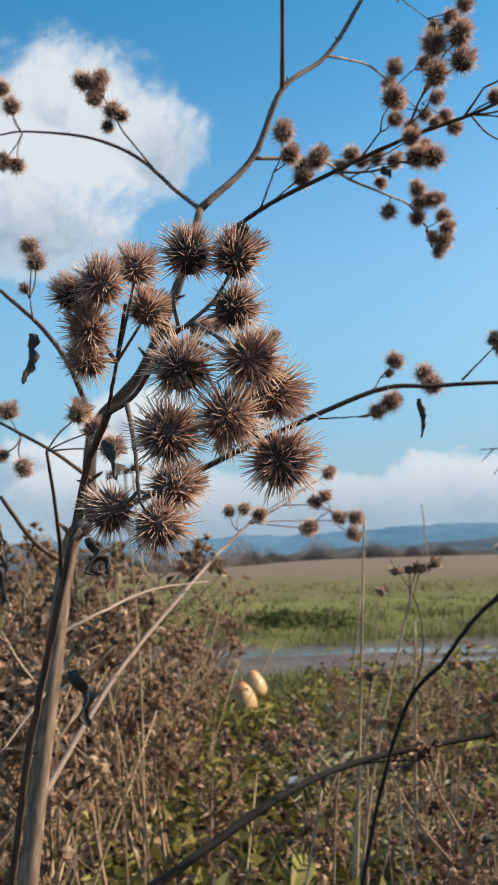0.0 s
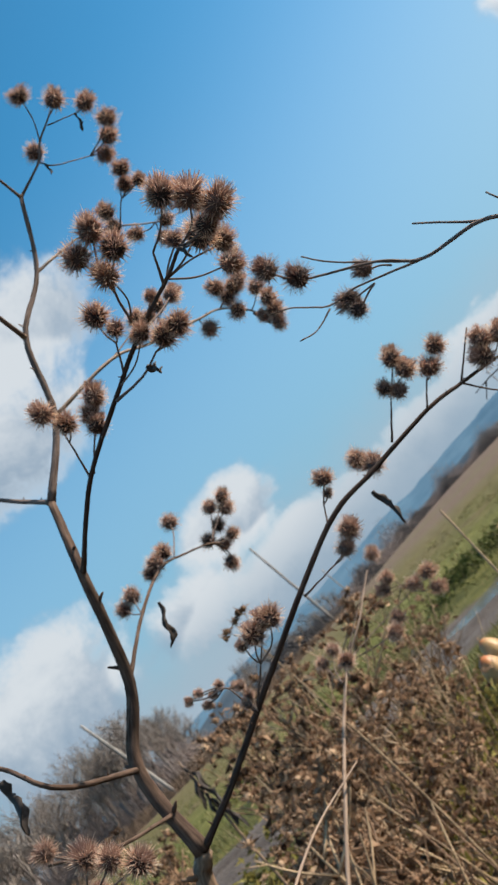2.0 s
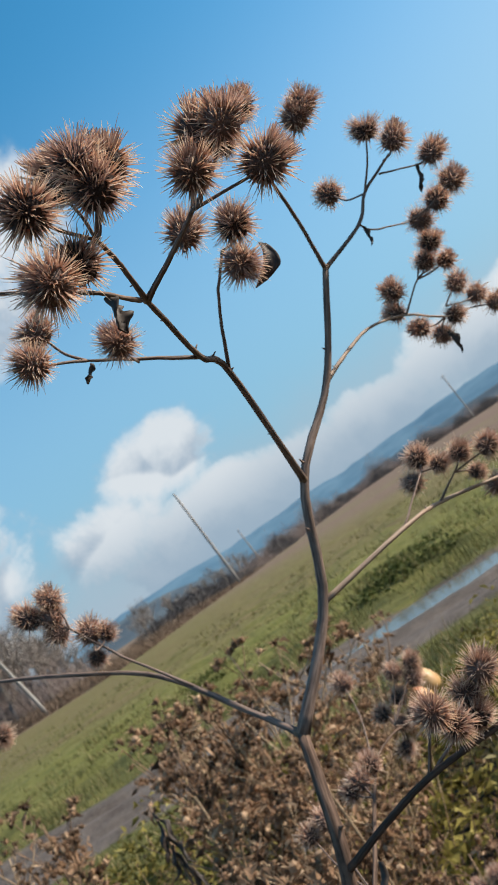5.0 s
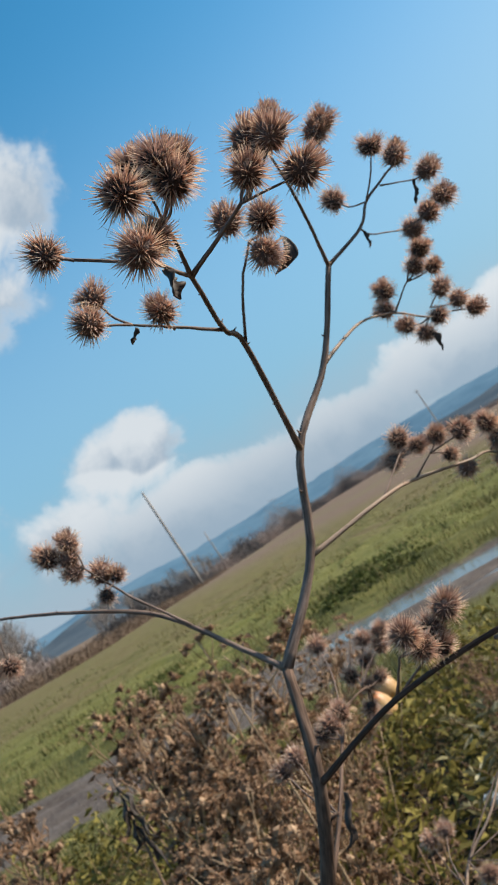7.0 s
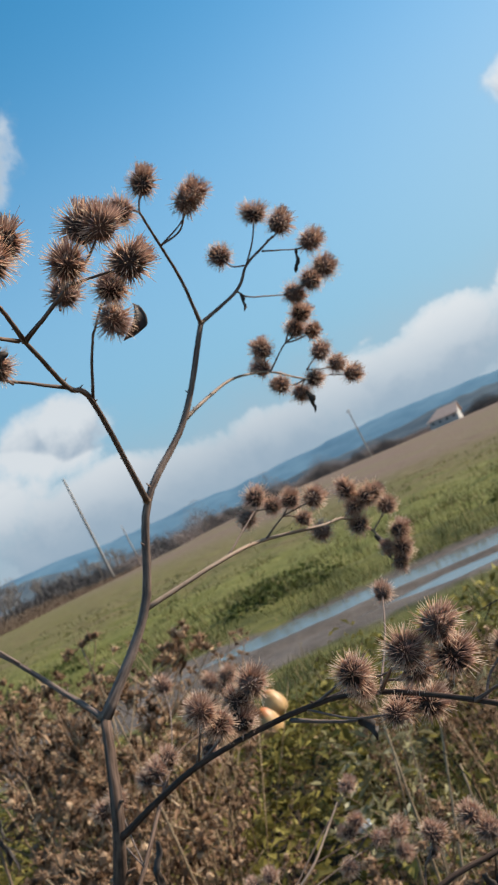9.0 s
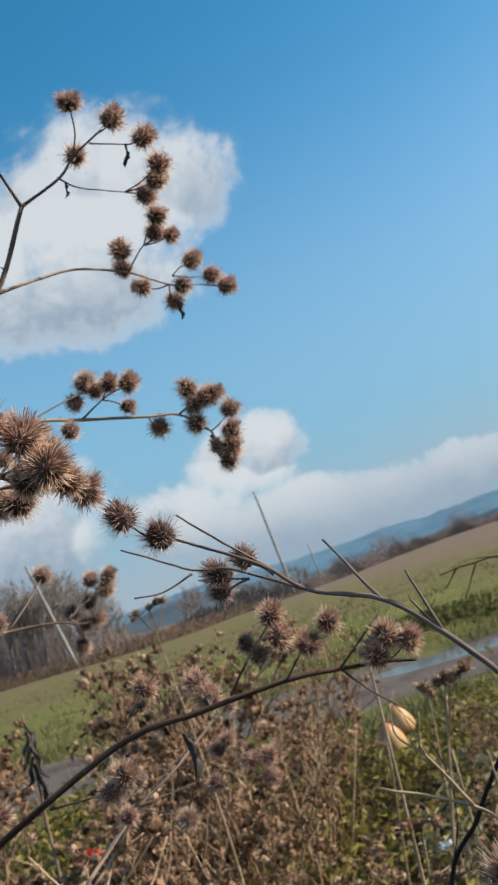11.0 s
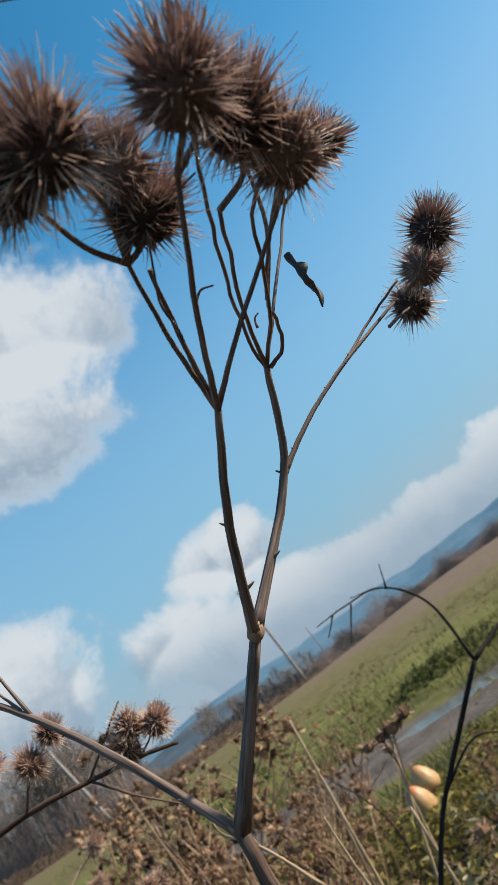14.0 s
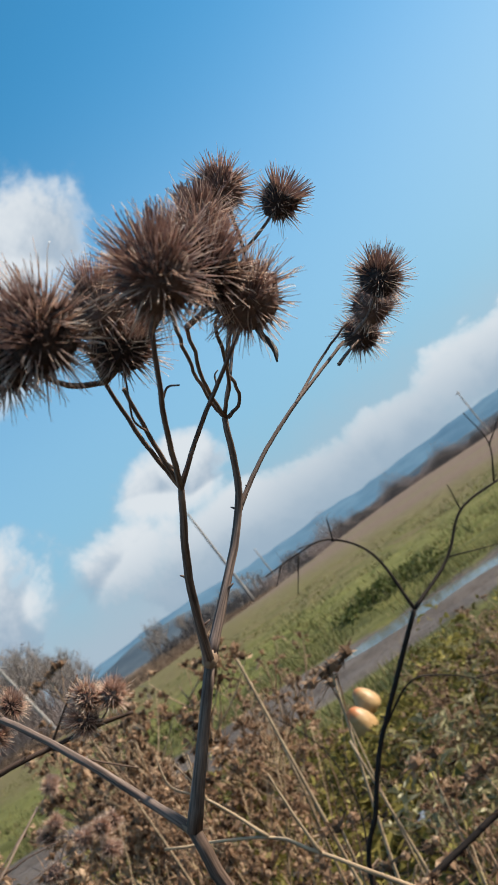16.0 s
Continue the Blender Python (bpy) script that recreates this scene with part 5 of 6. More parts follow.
def small_burr(verts, faces, centre, size, rng):
    """A shrivelled little burr: a ball with a ragged fringe."""
    n0 = len(verts)
    ring = [Vector((math.cos(k * 1.2566), math.sin(k * 1.2566), 0)) for k in range(5)]
    ball = [Vector((0, 0, 1))] + [Vector((r.x * 0.85, r.y * 0.85, 0.5)) for r in ring] + [Vector((r.x * 0.85, r.y * 0.85, -0.5)) for r in ring] + [Vector((0, 0, -1))]
    verts.extend(centre + q * size * 0.27 * rng.uniform(0.75, 1.25) for q in ball)
    for k in range(5):
        a, c = 1 + k, 1 + (k + 1) % 5
        faces.extend(((n0, n0 + a, n0 + c), (n0 + a, n0 + a + 5, n0 + c + 5, n0 + c), (n0 + 11, n0 + c + 5, n0 + a + 5)))
    for k in range(18):
        d = heading(rng, 0.1)
        u = d.orthogonal().normalized() * size * rng.uniform(0.05, 0.09)
        n1 = len(verts)
        verts.extend((centre + d * size * 0.2 - u, centre + d * size * 0.2 + u, centre + (d + heading(rng) * 0.35) * size * rng.uniform(0.42, 0.68)))
        faces.append((n1, n1 + 1, n1 + 2))


def weed(seed, height, bushy):
    """A withered burdock: stalk, steep side shoots and clusters of small burrs."""
    rng = random.Random(seed)
    root = tagged(new("dry_weed"), "withered brown weed with clusters of small burrs on thin stalks", "dry weed", "weeds in the thicket")
    verts, faces = [], []
    lean = Vector((rng.uniform(-0.16, 0.16), rng.uniform(-0.16, 0.16), 0)) * height
    main = glide([Vector((0, 0, -0.03)), lean * 0.4 + Vector((0, 0, height * 0.5)), lean + Vector((0, 0, height))], 6)
    tube(main, [0.0066 * (1 - 0.70 * i / (len(main) - 1)) * (0.7 + 0.4 * height) for i in range(len(main))], 5, verts, faces)
    # a bare dead stalk from the same root
    a, r = rng.uniform(0, 6.283), rng.uniform(0.03, 0.16)
    foot = Vector((r * math.cos(a), r * math.sin(a), -0.03))
    end = foot + Vector((rng.gauss(0, 0.17), rng.gauss(0, 0.17), rng.uniform(0.55, 1.0))) * height
    tube([foot, foot.lerp(end, 0.5) + heading(rng) * 0.012, end], [0.0036, 0.0029, 0.0016], 4, verts, faces)
    heads_v, heads_f = [], []
    tips = [main[-1]]
    for i in range(bushy):
        t = rng.uniform(0.3, 0.95)
        k = t * (len(main) - 1)
        start = main[int(k)].lerp(main[min(int(k) + 1, len(main) - 1)], k % 1)
        a = rng.uniform(0, 6.283)
        d = Vector((math.cos(a), math.sin(a), rng.uniform(0.9, 2.2))).normalized()
        ln = height * rng.uniform(0.16, 0.4) * (1.25 - 0.6 * t)
        end = start + d * ln
        line = glide([start, start.lerp(end, 0.5) + Vector((d.x, d.y, -0.2)) * 0.07 * ln, end], 3)
        tube(line, [0.0031 - 0.0015 * j / (len(line) - 1) for j in range(len(line))], 4, verts, faces)
        tips.append(end)
        for j in range(rng.randint(1, 3)):
            s2 = line[rng.randint(2, len(line) - 2)]
            e2 = s2 + (d + heading(rng, 0.4) * 0.8).normalized() * ln * rng.uniform(0.2, 0.45)
            tube([s2, s2.lerp(e2, 0.5) + heading(rng) * 0.004, e2], [0.0016, 0.0013, 0.001], 3, verts, faces)
            tips.append(e2)
    for tip in tips:
        if rng.random() < 0.55:
            continue
        for c in range(rng.randint(1, 4)):
            small_burr(heads_v, heads_f, tip + heading(rng, 0.3) * rng.uniform(0.0, 0.055), rng.uniform(0.024, 0.050), rng)
        for c in range(rng.randint(0, 3)):
            # curled dead leaves round the burrs
            leaf_card(heads_v, heads_f, tip + heading(rng, -0.2) * 0.02, heading(rng, -0.4), heading(rng, 1.0), rng.uniform(0.022, 0.055), rng.uniform(0.012, 0.030), rng.uniform(-1.4, 1.0), rng)
    for i in range(bushy):
        q = main[rng.randint(1, len(main) - 2)]
        leaf_card(heads_v, heads_f, q, heading(rng, -0.6), heading(rng, 1.0), rng.uniform(0.03, 0.09), rng.uniform(0.012, 0.034), rng.uniform(-1.2, 0.8), rng)
    mesh_object("stalk", verts, faces, STRAW if seed % 4 == 0 else STALK, root)
    tagged(mesh_object("burr_mass", heads_v, heads_f, SMALL_BURR, root, False), "small shrivelled brown burrs", kind="stuff")
    return root


def stand_height(x, y):
    """How tall the dead weeds stand there."""
    az = math.degrees(math.atan2(x - 0.1, y))
    stops = ((-60, 1.05), (-16, 1.15), (-12, 1.24), (-6, 1.20), (-1, 0.97), (5, 0.74), (12, 0.80), (60, 0.8))
    for (a, p), (b, q) in zip(stops, stops[1:]):
        if a <= az <= b:
            return (p + (q - p) * (az - a) / (b - a)) * (1 - 0.35 * max(0.0, y - 5.0))
    return 0.8


def thicket():
    rng = random.Random(5)
    shapes = ((1.0, 13), (0.85, 15), (0.95, 4), (0.7, 13), (0.75, 16), (0.8, 3), (0.9, 17), (0.6, 10), (1.0, 6), (0.5, 10))
    kinds, heights = [weed(100 + i, h, b) for i, (h, b) in enumerate(shapes)], [h for h, _ in shapes]
    spots = []
    for i in range(360):
        x, y = rng.uniform(-2.9, 2.6), 2.0 + 3.5 * rng.random() ** 0.8
        if x > 0.2 + 0.08 * y and rng.random() < 0.28 or y < 2.6 and abs(x - 0.2) < 0.6 and rng.random() < 0.5:
            continue
        spots.append((x, y))
    for i in range(36):
        # the nearest ones, close behind the tall plants
        spots.append((rng.uniform(-1.15, 0.12) if i % 3 else rng.uniform(0.35, 1.2), rng.uniform(1.25, 2.3)))
    # a clump that hides the foot of the bare shrub
    spots += [(rng.uniform(0.20, 0.44), rng.uniform(1.42, 1.95)) for i in range(9)]
    # a taller stand of them left of the gourds
    spots += [(rng.uniform(-0.42, 0.04), rng.uniform(2.1, 3.5)) for i in range(8)]
    spots = [(x, y) for x, y in spots if -0.47 * y - 0.35 < x < 0.64 * y + 0.4]
    # few of them stand farther west
    spots = [(x, y) for i, (x, y) in enumerate(spots) if x > 0.1 - 0.29 * y or i % 3 == 0]
    # they stand apart close to the tall plant, and let the green below show
    spots = [(x, y) for i, (x, y) in enumerate(spots) if not (y < 2.7 and x < 0.1 and i % 5 < 2)]
    # open ground in front of the gourds
    spots = [(x, y) for x, y in spots if not (y > 2.4 and -0.10 < x - 0.02 * y < 0.26 + 0.02 * y)]
    spots.sort(key=lambda s: s[1])
    verts, faces, looks, base = [], [], [], 0
    for i, (x, y) in enumerate(spots):
        tall = 1.5 if x < -0.1 * y + 0.2 else 0.72 if x > 0.35 else 1.0
        if y < 2.3 and x < 0.5:
            tall = min(tall, 0.80 + 0.1 * (y - 1.25) - 0.12 * (x > -0.35))
        if 0.05 < x < 0.45 and y > 2.0:
            # lower growth between the path and the gourds
            tall = min(tall, 1.10 - 0.16 * y)
        kind = kinds[(i * 7) % len(kinds)] if i >= len(kinds) else kinds[i]
        size = tall * rng.uniform(0.62, 1.12)
        if 0.18 < x < 0.46 and y < 2.0 and i >= len(kinds):
            kind, size = kinds[(0, 1, 6, 8)[i % 4]], rng.uniform(0.80, 0.92)
        if -0.42 < x < 0.04 and 2.1 < y < 3.5 and i >= len(kinds):
            kind, size = kinds[(0, 1, 6, 4, 3)[i % 5]], rng.uniform(0.9, 1.12)
            if kind in (kinds[3], kinds[4]):
                size *= 1.3
        # the stand is tallest on the west side and knee high towards the gourds
        size = min(size, stand_height(x, y) * rng.uniform(0.72, 1.02) / heights[kinds.index(kind)])
        if -0.24 < x - 0.05 - 0.023 * y < 0.17 and y > 1.8:
            # the gourds lie in a lower gap of the stand
            size = min(size, (1.00 - 0.137 * y) / heights[kinds.index(kind)])
        if abs(x - 0.19 + 0.324 * y) < 0.26 and y > 2.1:
            # sparse low growth towards the north-west, down to the scrap of litter
            size = min(size, (1.45 - 0.245 * y) / heights[kinds.index(kind)])
        nod, lean = rng.gauss(0, 8), rng.gauss(10 if -0.5 < x < 0.6 else 0, 9)
        if -0.50 < x - 0.05 - 0.023 * y < -0.20 and 2.2 < y < 3.7:
            # these lean away from the gap
            lean, size = -abs(lean), size * 0.92
        m = pose(x, y, land(x, y), nod, lean, 0) @ pose(0, 0, 0, 0, 0, rng.uniform(0, 360))
        if i < len(kinds):
            kind.matrix_basis = m
            kind.scale = [size] * 3
        elif i < 280:
            c = copy_thing(kind, m)
            c.scale = [size] * 3
        else:
            # farther off they grow into one another
            for k, part in enumerate(sorted(kind.children, key=lambda c: c.name, reverse=True)):
                me = part.data
                verts.extend(m @ (v.co * size) for v in me.vertices)
                faces.extend(tuple(n + base for n in p.vertices) for p in me.polygons)
                looks.extend([k] * len(me.polygons))
                base += len(me.vertices)
    far = mesh_object("far_thicket", verts, faces, STALK, None, False)
    far.data.materials.append(SMALL_BURR)
    far.data.polygons.foreach_set("material_index", looks)
    tagged(far, "tangled withered brown weeds beyond the nearest ones", "dry weeds", "", "stuff")


thicket()


def undergrowth():
    """Low leaves, fallen leaves and grass between the weeds."""
    rng = random.Random(9)
    for name, mat, count, label in (("low_leaves", GREEN_LEAF, 27000, "low green and yellowing leaves under the weeds"), ("fallen_leaves", WEED_LEAF, 30000, "brown fallen leaves and broken stalks on the soil")):
        verts, faces = [], []
        for i in range(count):
            x, y = rng.uniform(-4.6, 5.2), 1.2 + 6.4 * rng.random() ** 0.85
            # the growth thins out raggedly towards its edges
            if min(y - 1.2, x + 4.6, 5.2 - x) + 0.5 * noise.noise(Vector((x * 1.3, y * 1.3, 40))) < 1.1 * rng.random():
                continue
            patch = noise.noise(Vector((x * 0.8, y * 0.8, 2 if mat is GREEN_LEAF else 12)))
            if patch + ((0.24 if x > 0.0 else 0.46) if mat is GREEN_LEAF else 0.0) < rng.uniform(-0.12, 0.22):
                continue
            h = abs(rng.gauss(0, 0.15 + 0.22 * max(0, patch) if mat is GREEN_LEAF else 0.16))
            h = min(h, 0.5 if y < 4.2 or abs(x - 0.15) > 0.45 else 0.12)
            leaf_card(verts, faces, Vector((x, y, land(x, y) + h)), heading(rng, 0.1), heading(rng, 1.2), rng.uniform(0.035, 0.12) * (1 if mat is GREEN_LEAF else 0.5), rng.uniform(0.02, 0.07) * (1 if mat is GREEN_LEAF else 0.4), rng.uniform(-0.5, 0.3), rng)
        tagged(mesh_object(name, verts, faces, mat, None, False), label, "undergrowth", "", "stuff")
    verts, faces = [], []
    for i in range(6500):
        x, y = rng.uniform(-3.6, 4.2), 1.3 + 7.4 * rng.random()
        if noise.noise(Vector((x * 1.1, y * 1.1, 33))) < rng.uniform(-0.35, 0.3):
            continue
        h = rng.uniform(0.08, 0.38) * (0.3 if y > 3.5 and abs(x - 0.14) < 0.28 else 1.0)
        q = Vector((x, y, land(x, y) - 0.01))
        leaf_card(verts, faces, q, (heading(rng, 0.8) + Vector((0, 0, 1.1))).normalized(), heading(rng, 0.2), h, rng.uniform(0.004, 0.009), rng.uniform(-0.5, 0.5), rng)
    tagged(mesh_object("dry_grass", verts, faces, DRY_GRASS, None, False), "straw-coloured dead grass standing between the weeds", "grass", "", "stuff")
    verts, faces = [], []
    for i in range(52000):
        y = 3.2 + 6.0 * rng.random() if i % 2 else 12.7 + 9.3 * rng.random() ** 1.5
        x = rng.uniform(-5.5, 6.5) if i % 2 else rng.uniform(-9.5, 12.0)
        if 9.6 < y < 12.75 or y < 5.2 and x < 0.1 + 0.5 * (5.2 - y) * rng.random():
            continue
        d = noise.noise(Vector((x * 0.9, y * 0.9, 5)))
        if d < rng.uniform(-0.5, 0.35):
            continue
        h = rng.uniform(0.04, 0.13) * (1.2 + d) * (1.8 if 13.2 < y < 17.5 else 1.0)
        a = rng.uniform(0, 6.283)
        s = Vector((math.cos(a), math.sin(a), 0)) * rng.uniform(0.003, 0.008)
        q = Vector((x, y, land(x, y) - 0.01))
        lean = Vector((rng.gauss(0, 0.5), rng.gauss(0, 0.5), 1)).normalized() * h
        n0 = len(verts)
        verts += [q - s, q + s, q + lean * 0.6 + s * 0.7, q + lean * 0.6 - s * 0.7, q + lean + lean.cross(s) * 2]
        faces += [(n0, n0 + 1, n0 + 2, n0 + 3), (n0 + 3, n0 + 2, n0 + 4)]
    for i in range(42000):
        y = 17.0 + 30.0 * rng.random() ** 1.3
        x = rng.uniform(-0.5 * y - 2, 0.66 * y + 2)
        d = noise.noise(Vector((x * 0.55, y * 0.4, 15))) + 0.8 * noise.noise(Vector((x * 1.9, y * 1.2, 18)))
        if d < rng.uniform(0.0, 0.5):
            continue
        h = rng.uniform(0.06, 0.17) * (1 + 1.2 * d)
        a = rng.uniform(0, 6.283)
        s = Vector((math.cos(a), math.sin(a), 0)) * rng.uniform(0.008, 0.02)
        q = Vector((x, y, land(x, y) - 0.01))
        lean = Vector((rng.gauss(0, 0.6), rng.gauss(0, 0.6), 1)).normalized() * h
        n0 = len(verts)
        verts += [q - s, q + s, q + lean]
        faces.append((n0, n0 + 1, n0 + 2))
    tagged(mesh_object("grass", verts, faces, GRASS, None, False), "uneven tufts of green and straw-coloured grass beside the track", "grass", "", "stuff")
    verts, faces = [], []
    for i in range(800):
        x = rng.uniform(-9, 12)
        stray = rng.random() < 0.3
        y = 15.4 - 0.5 * noise.noise(Vector((x * 0.25, 9.1, 0))) + (rng.uniform(-0.8, 5.5) if stray else rng.gauss(0, 0.45))
        if noise.noise(Vector((x * 0.45, y * 0.3, 20))) < (0.22 if stray else 0.20):
            continue
        h = rng.uniform(0.08, 0.30) * (0.55 if stray else 1.0)
        for j in range(34):
            a, r = rng.uniform(0, 6.283), abs(rng.gauss(0, 0.2))
            q = Vector((x + r * math.cos(a) * 1.7, y + r * math.sin(a), 0))
            q.z = land(q.x, q.y) - 0.01
            leaf_card(verts, faces, q + Vector((0, 0, h * rng.random() * max(0.2, 1 - 2.2 * r))), heading(rng, 0.7), heading(rng, 0.6), rng.uniform(0.05, 0.12), rng.uniform(0.025, 0.07), rng.uniform(-0.5, 0.3), rng)
    tagged(mesh_object("ditch_growth", verts, faces, DITCH, None, False), "dark green brambles and rank grass along the ditch", "undergrowth", "", "stuff")


undergrowth()


def leafy_weed(seed, height):
    """A low weed that has kept its grey-green leaves."""
    rng = random.Random(seed)
    root = tagged(new("leafy_weed"), "low leafy weed with grey-green leaves among dead stalks", "weed", "leafy weeds")
    lv, lf = [], []
    for k in range(5):
        sv, sf = [], []
        end = Vector((rng.gauss(0, 0.3), rng.gauss(0, 0.3), rng.uniform(0.7, 1.0))) * height
        line = glide([Vector((0, 0, -0.02)), end * 0.5 + heading(rng) * 0.02, end], 4)
        tube(line, [0.004, 0.0038, 0.0035, 0.003, 0.0028, 0.0024, 0.002, 0.0017, 0.0014], 4, sv, sf)
        mesh_object("stalk", sv, sf, STALK, root)
        for i in range(30):
            q = line[0].lerp(end, 0.25 + 0.75 * rng.random())
            leaf_card(lv, lf, q + heading(rng) * 0.015, heading(rng, 0.2), heading(rng, 1.2), rng.uniform(0.045, 0.10), rng.uniform(0.015, 0.032), rng.uniform(-0.5, 0.4), rng)
    tagged(mesh_object("leaf_mass", lv, lf, SAGE, root, False), "grey-green leaves", kind="stuff")
    return root


def leafy_weeds():
    rng = random.Random(77)
    kinds = [leafy_weed(500 + i, h) for i, h in enumerate((0.55, 0.45, 0.38))]
    for i in range(16):
        y = rng.uniform(2.8, 6.0)
        x = y * rng.uniform(0.115, 0.42)
        m = pose(x, y, land(x, y), rng.gauss(0, 6), rng.gauss(0, 6), rng.uniform(0, 360))
        ob = kinds[i] if i < 3 else copy_thing(kinds[i % 3], m)
        ob.matrix_basis = m
        ob.scale = [rng.uniform(0.7, 1.1)] * 3


leafy_weeds()


def straw_stalk(foot, top, thick, heads):
    """A single tall dead stalk, straw coloured."""
    rng = random.Random(round(foot[0] * 1000 + top[2] * 777))
    root = tagged(new("dead_stalk"), "tall straw-coloured dead stalk standing in the weeds", "dead stalk", "dead stalks")
    root.location = foot
    foot, top = Vector(foot), Vector(top)
    mid = foot.lerp(top, 0.55) + Vector((rng.uniform(-0.045, 0.045), rng.uniform(-0.04, 0.04), 0))
    line = [q - foot for q in glide([foot - Vector((0, 0, 0.02)), mid, top], 8)]
    verts, faces = [], []
    tube(line, [thick * (1.1 - 0.6 * i / (len(line) - 1)) * rng.uniform(0.92, 1.08) for i in range(len(line))], 6, verts, faces)
    mesh_object("stalk", verts, faces, STRAW, root)
    hv, hf = [], []
    if heads:
        way = Vector((rng.uniform(0.7, 1.0), rng.uniform(-0.3, 0.3), rng.uniform(-0.1, 0.25))).normalized()
        for i in range(heads):
            c = line[-1] + way * (0.026 * (i - (heads - 1) / 2)) + heading(rng) * 0.006
            small_burr(hv, hf, c, rng.uniform(0.034, 0.048), rng)
            tube([line[-1 - i % 3], c.lerp(line[-1 - i % 3], 0.4) - Vector((0, 0, 0.006)), c], [0.0016, 0.0013, 0.0011], 4, hv, hf)
    if heads:
        tagged(mesh_object("burr_mass", hv, hf, SMALL_BURR, root, False), kind="stuff")


for spec in STALKS:
    straw_stalk(*spec)


# ---- things lying in the weeds ----
def gourd(place, size, roll):
    root = tagged(new("gourd"), "yellow-orange gourd with a reddish neck among dry weeds", "gourd", "gourds in the weeds")
    root.matrix_basis = pose(*place, *roll)
    tip = Vector((0.06 * size, 0, size * 1.07))
    verts, faces = [], []
    tube([tip - Vector((0, 0, 0.01)), tip + Vector((0.004, 0, 0.012)), tip + Vector((0.012, 0.004, 0.026))], [0.007, 0.0055, 0.006], 6, verts, faces)
    mesh_object("stalk", verts, faces, STALK, root)
    verts, faces, n, m = [], [], 16, 20
    for i in range(n + 1):
        t = i / n
        # pear shaped: full at the bottom, drawn out into a neck
        r = size * (0.53 * math.sqrt(max(0.0, 1 - abs(2 * t ** 0.85 - 1) ** 2.3)) * (1 - 0.42 * t) + 0.004)
        for j in range(m):
            a = 2 * math.pi * j / m
            rr = r * (1 + 0.025 * math.cos(5 * a))
            verts.append((rr * math.cos(a) + 0.06 * size * t * t, rr * math.sin(a), size * (t * 1.08)))
        if i:
            for j in range(m):
                a0 = (i - 1) * m
                faces.append((a0 + j, a0 + (j + 1) % m, a0 + m + (j + 1) % m, a0 + m + j))
    faces.append(tuple(range(m - 1, -1, -1)))
    faces.append(tuple(n * m + j for j in range(m)))
    mesh_object("body", verts, faces, GOURD, root)


gourd((0.135, 6.60, 0.09), 0.21, (10, -10, 0))
gourd((0.235, 6.85, 0.155), 0.19, (-4, -16, 10))


def crumpled(name, label, category, place, size, mat, seed):
    bm = bmesh.new()
    bmesh.ops.create_icosphere(bm, subdivisions=4, radius=1.0)
    for v in bm.verts:
        n = noise.noise(v.co * 1.6 + Vector((seed, 0, 0))) * 0.6 + abs(noise.noise(v.co * 4.2 + Vector((0, seed, 0)))) * 0.5
        v.co = Vector((v.co.x * size, v.co.y * size * 0.7, v.co.z * size * 0.45)) * (0.75 + n)
    me = bpy.data.meshes.new(name)
    bm.to_mesh(me)
    bm.free()
    me.materials.append(mat)
    ob = tagged(new(name, me), label, category)
    ob.location = place


for spec in LITTER:
    crumpled(*spec)


# ---- far things ----
def pole(foot, top, thick, arm):
    root = tagged(new("utility_pole"), "leaning grey wooden utility pole at the field edge", "utility pole", "utility poles")
    root.location = foot
    foot, top = Vector(foot), Vector(top)
    verts, faces = [], []
    line = [(foot.lerp(top, i / 6) - foot) for i in range(7)]
    line[0] = line[0] - Vector((0, 0, 0.3))
    tube(line, [thick * (1 - 0.35 * i / 6) for i in range(7)], 8, verts, faces)
    mesh_object("pole", verts, faces, POLE, root)
    if arm:
        verts, faces = [], []
        c = (top - foot) * 0.96
        tube([c - Vector((arm, 0, 0)), c, c + Vector((arm, 0, 0))], [thick * 0.45] * 3, 4, verts, faces)
        mesh_object("crossarm", verts, faces, POLE, root)


def polar(az, dist, z=0.0):
    return (math.sin(radians(az)) * dist, math.cos(radians(az)) * dist, z)


pole(polar(-4.68, 133), polar(-5.22, 133, 15.4), 0.24, 0)
pole(polar(-17.9, 88), polar(-19.3, 88, 10.0), 0.19, 0)
pole(polar(12.25, 290, 2.0), polar(12.05, 290, 17.5), 0.24, 0.7)
pole(polar(-2.95, 330, 0.5), polar(-3.15, 330, 13.5), 0.30, 0)


def cable():
    a, d, h = Vector((-0.15, 4.82, 0)), Vector((1.0, 0.58, 0)), 5.67
    line = []
    for i in range(41):
        s = -30 + 62 * i / 40
        line.append(a + d * s + Vector((0, 0, h - 0.008 - 0.012 * (s + 1) + 0.0002 * (s - 3) ** 2)))
    verts, faces = [], []
    tube(line, [0.0065] * 41, 6, verts, faces)
    tagged(mesh_object("overhead_cable", verts, faces, WIRE), "dark overhead cable slung across the sky", "cable", "", "structure")


cable()


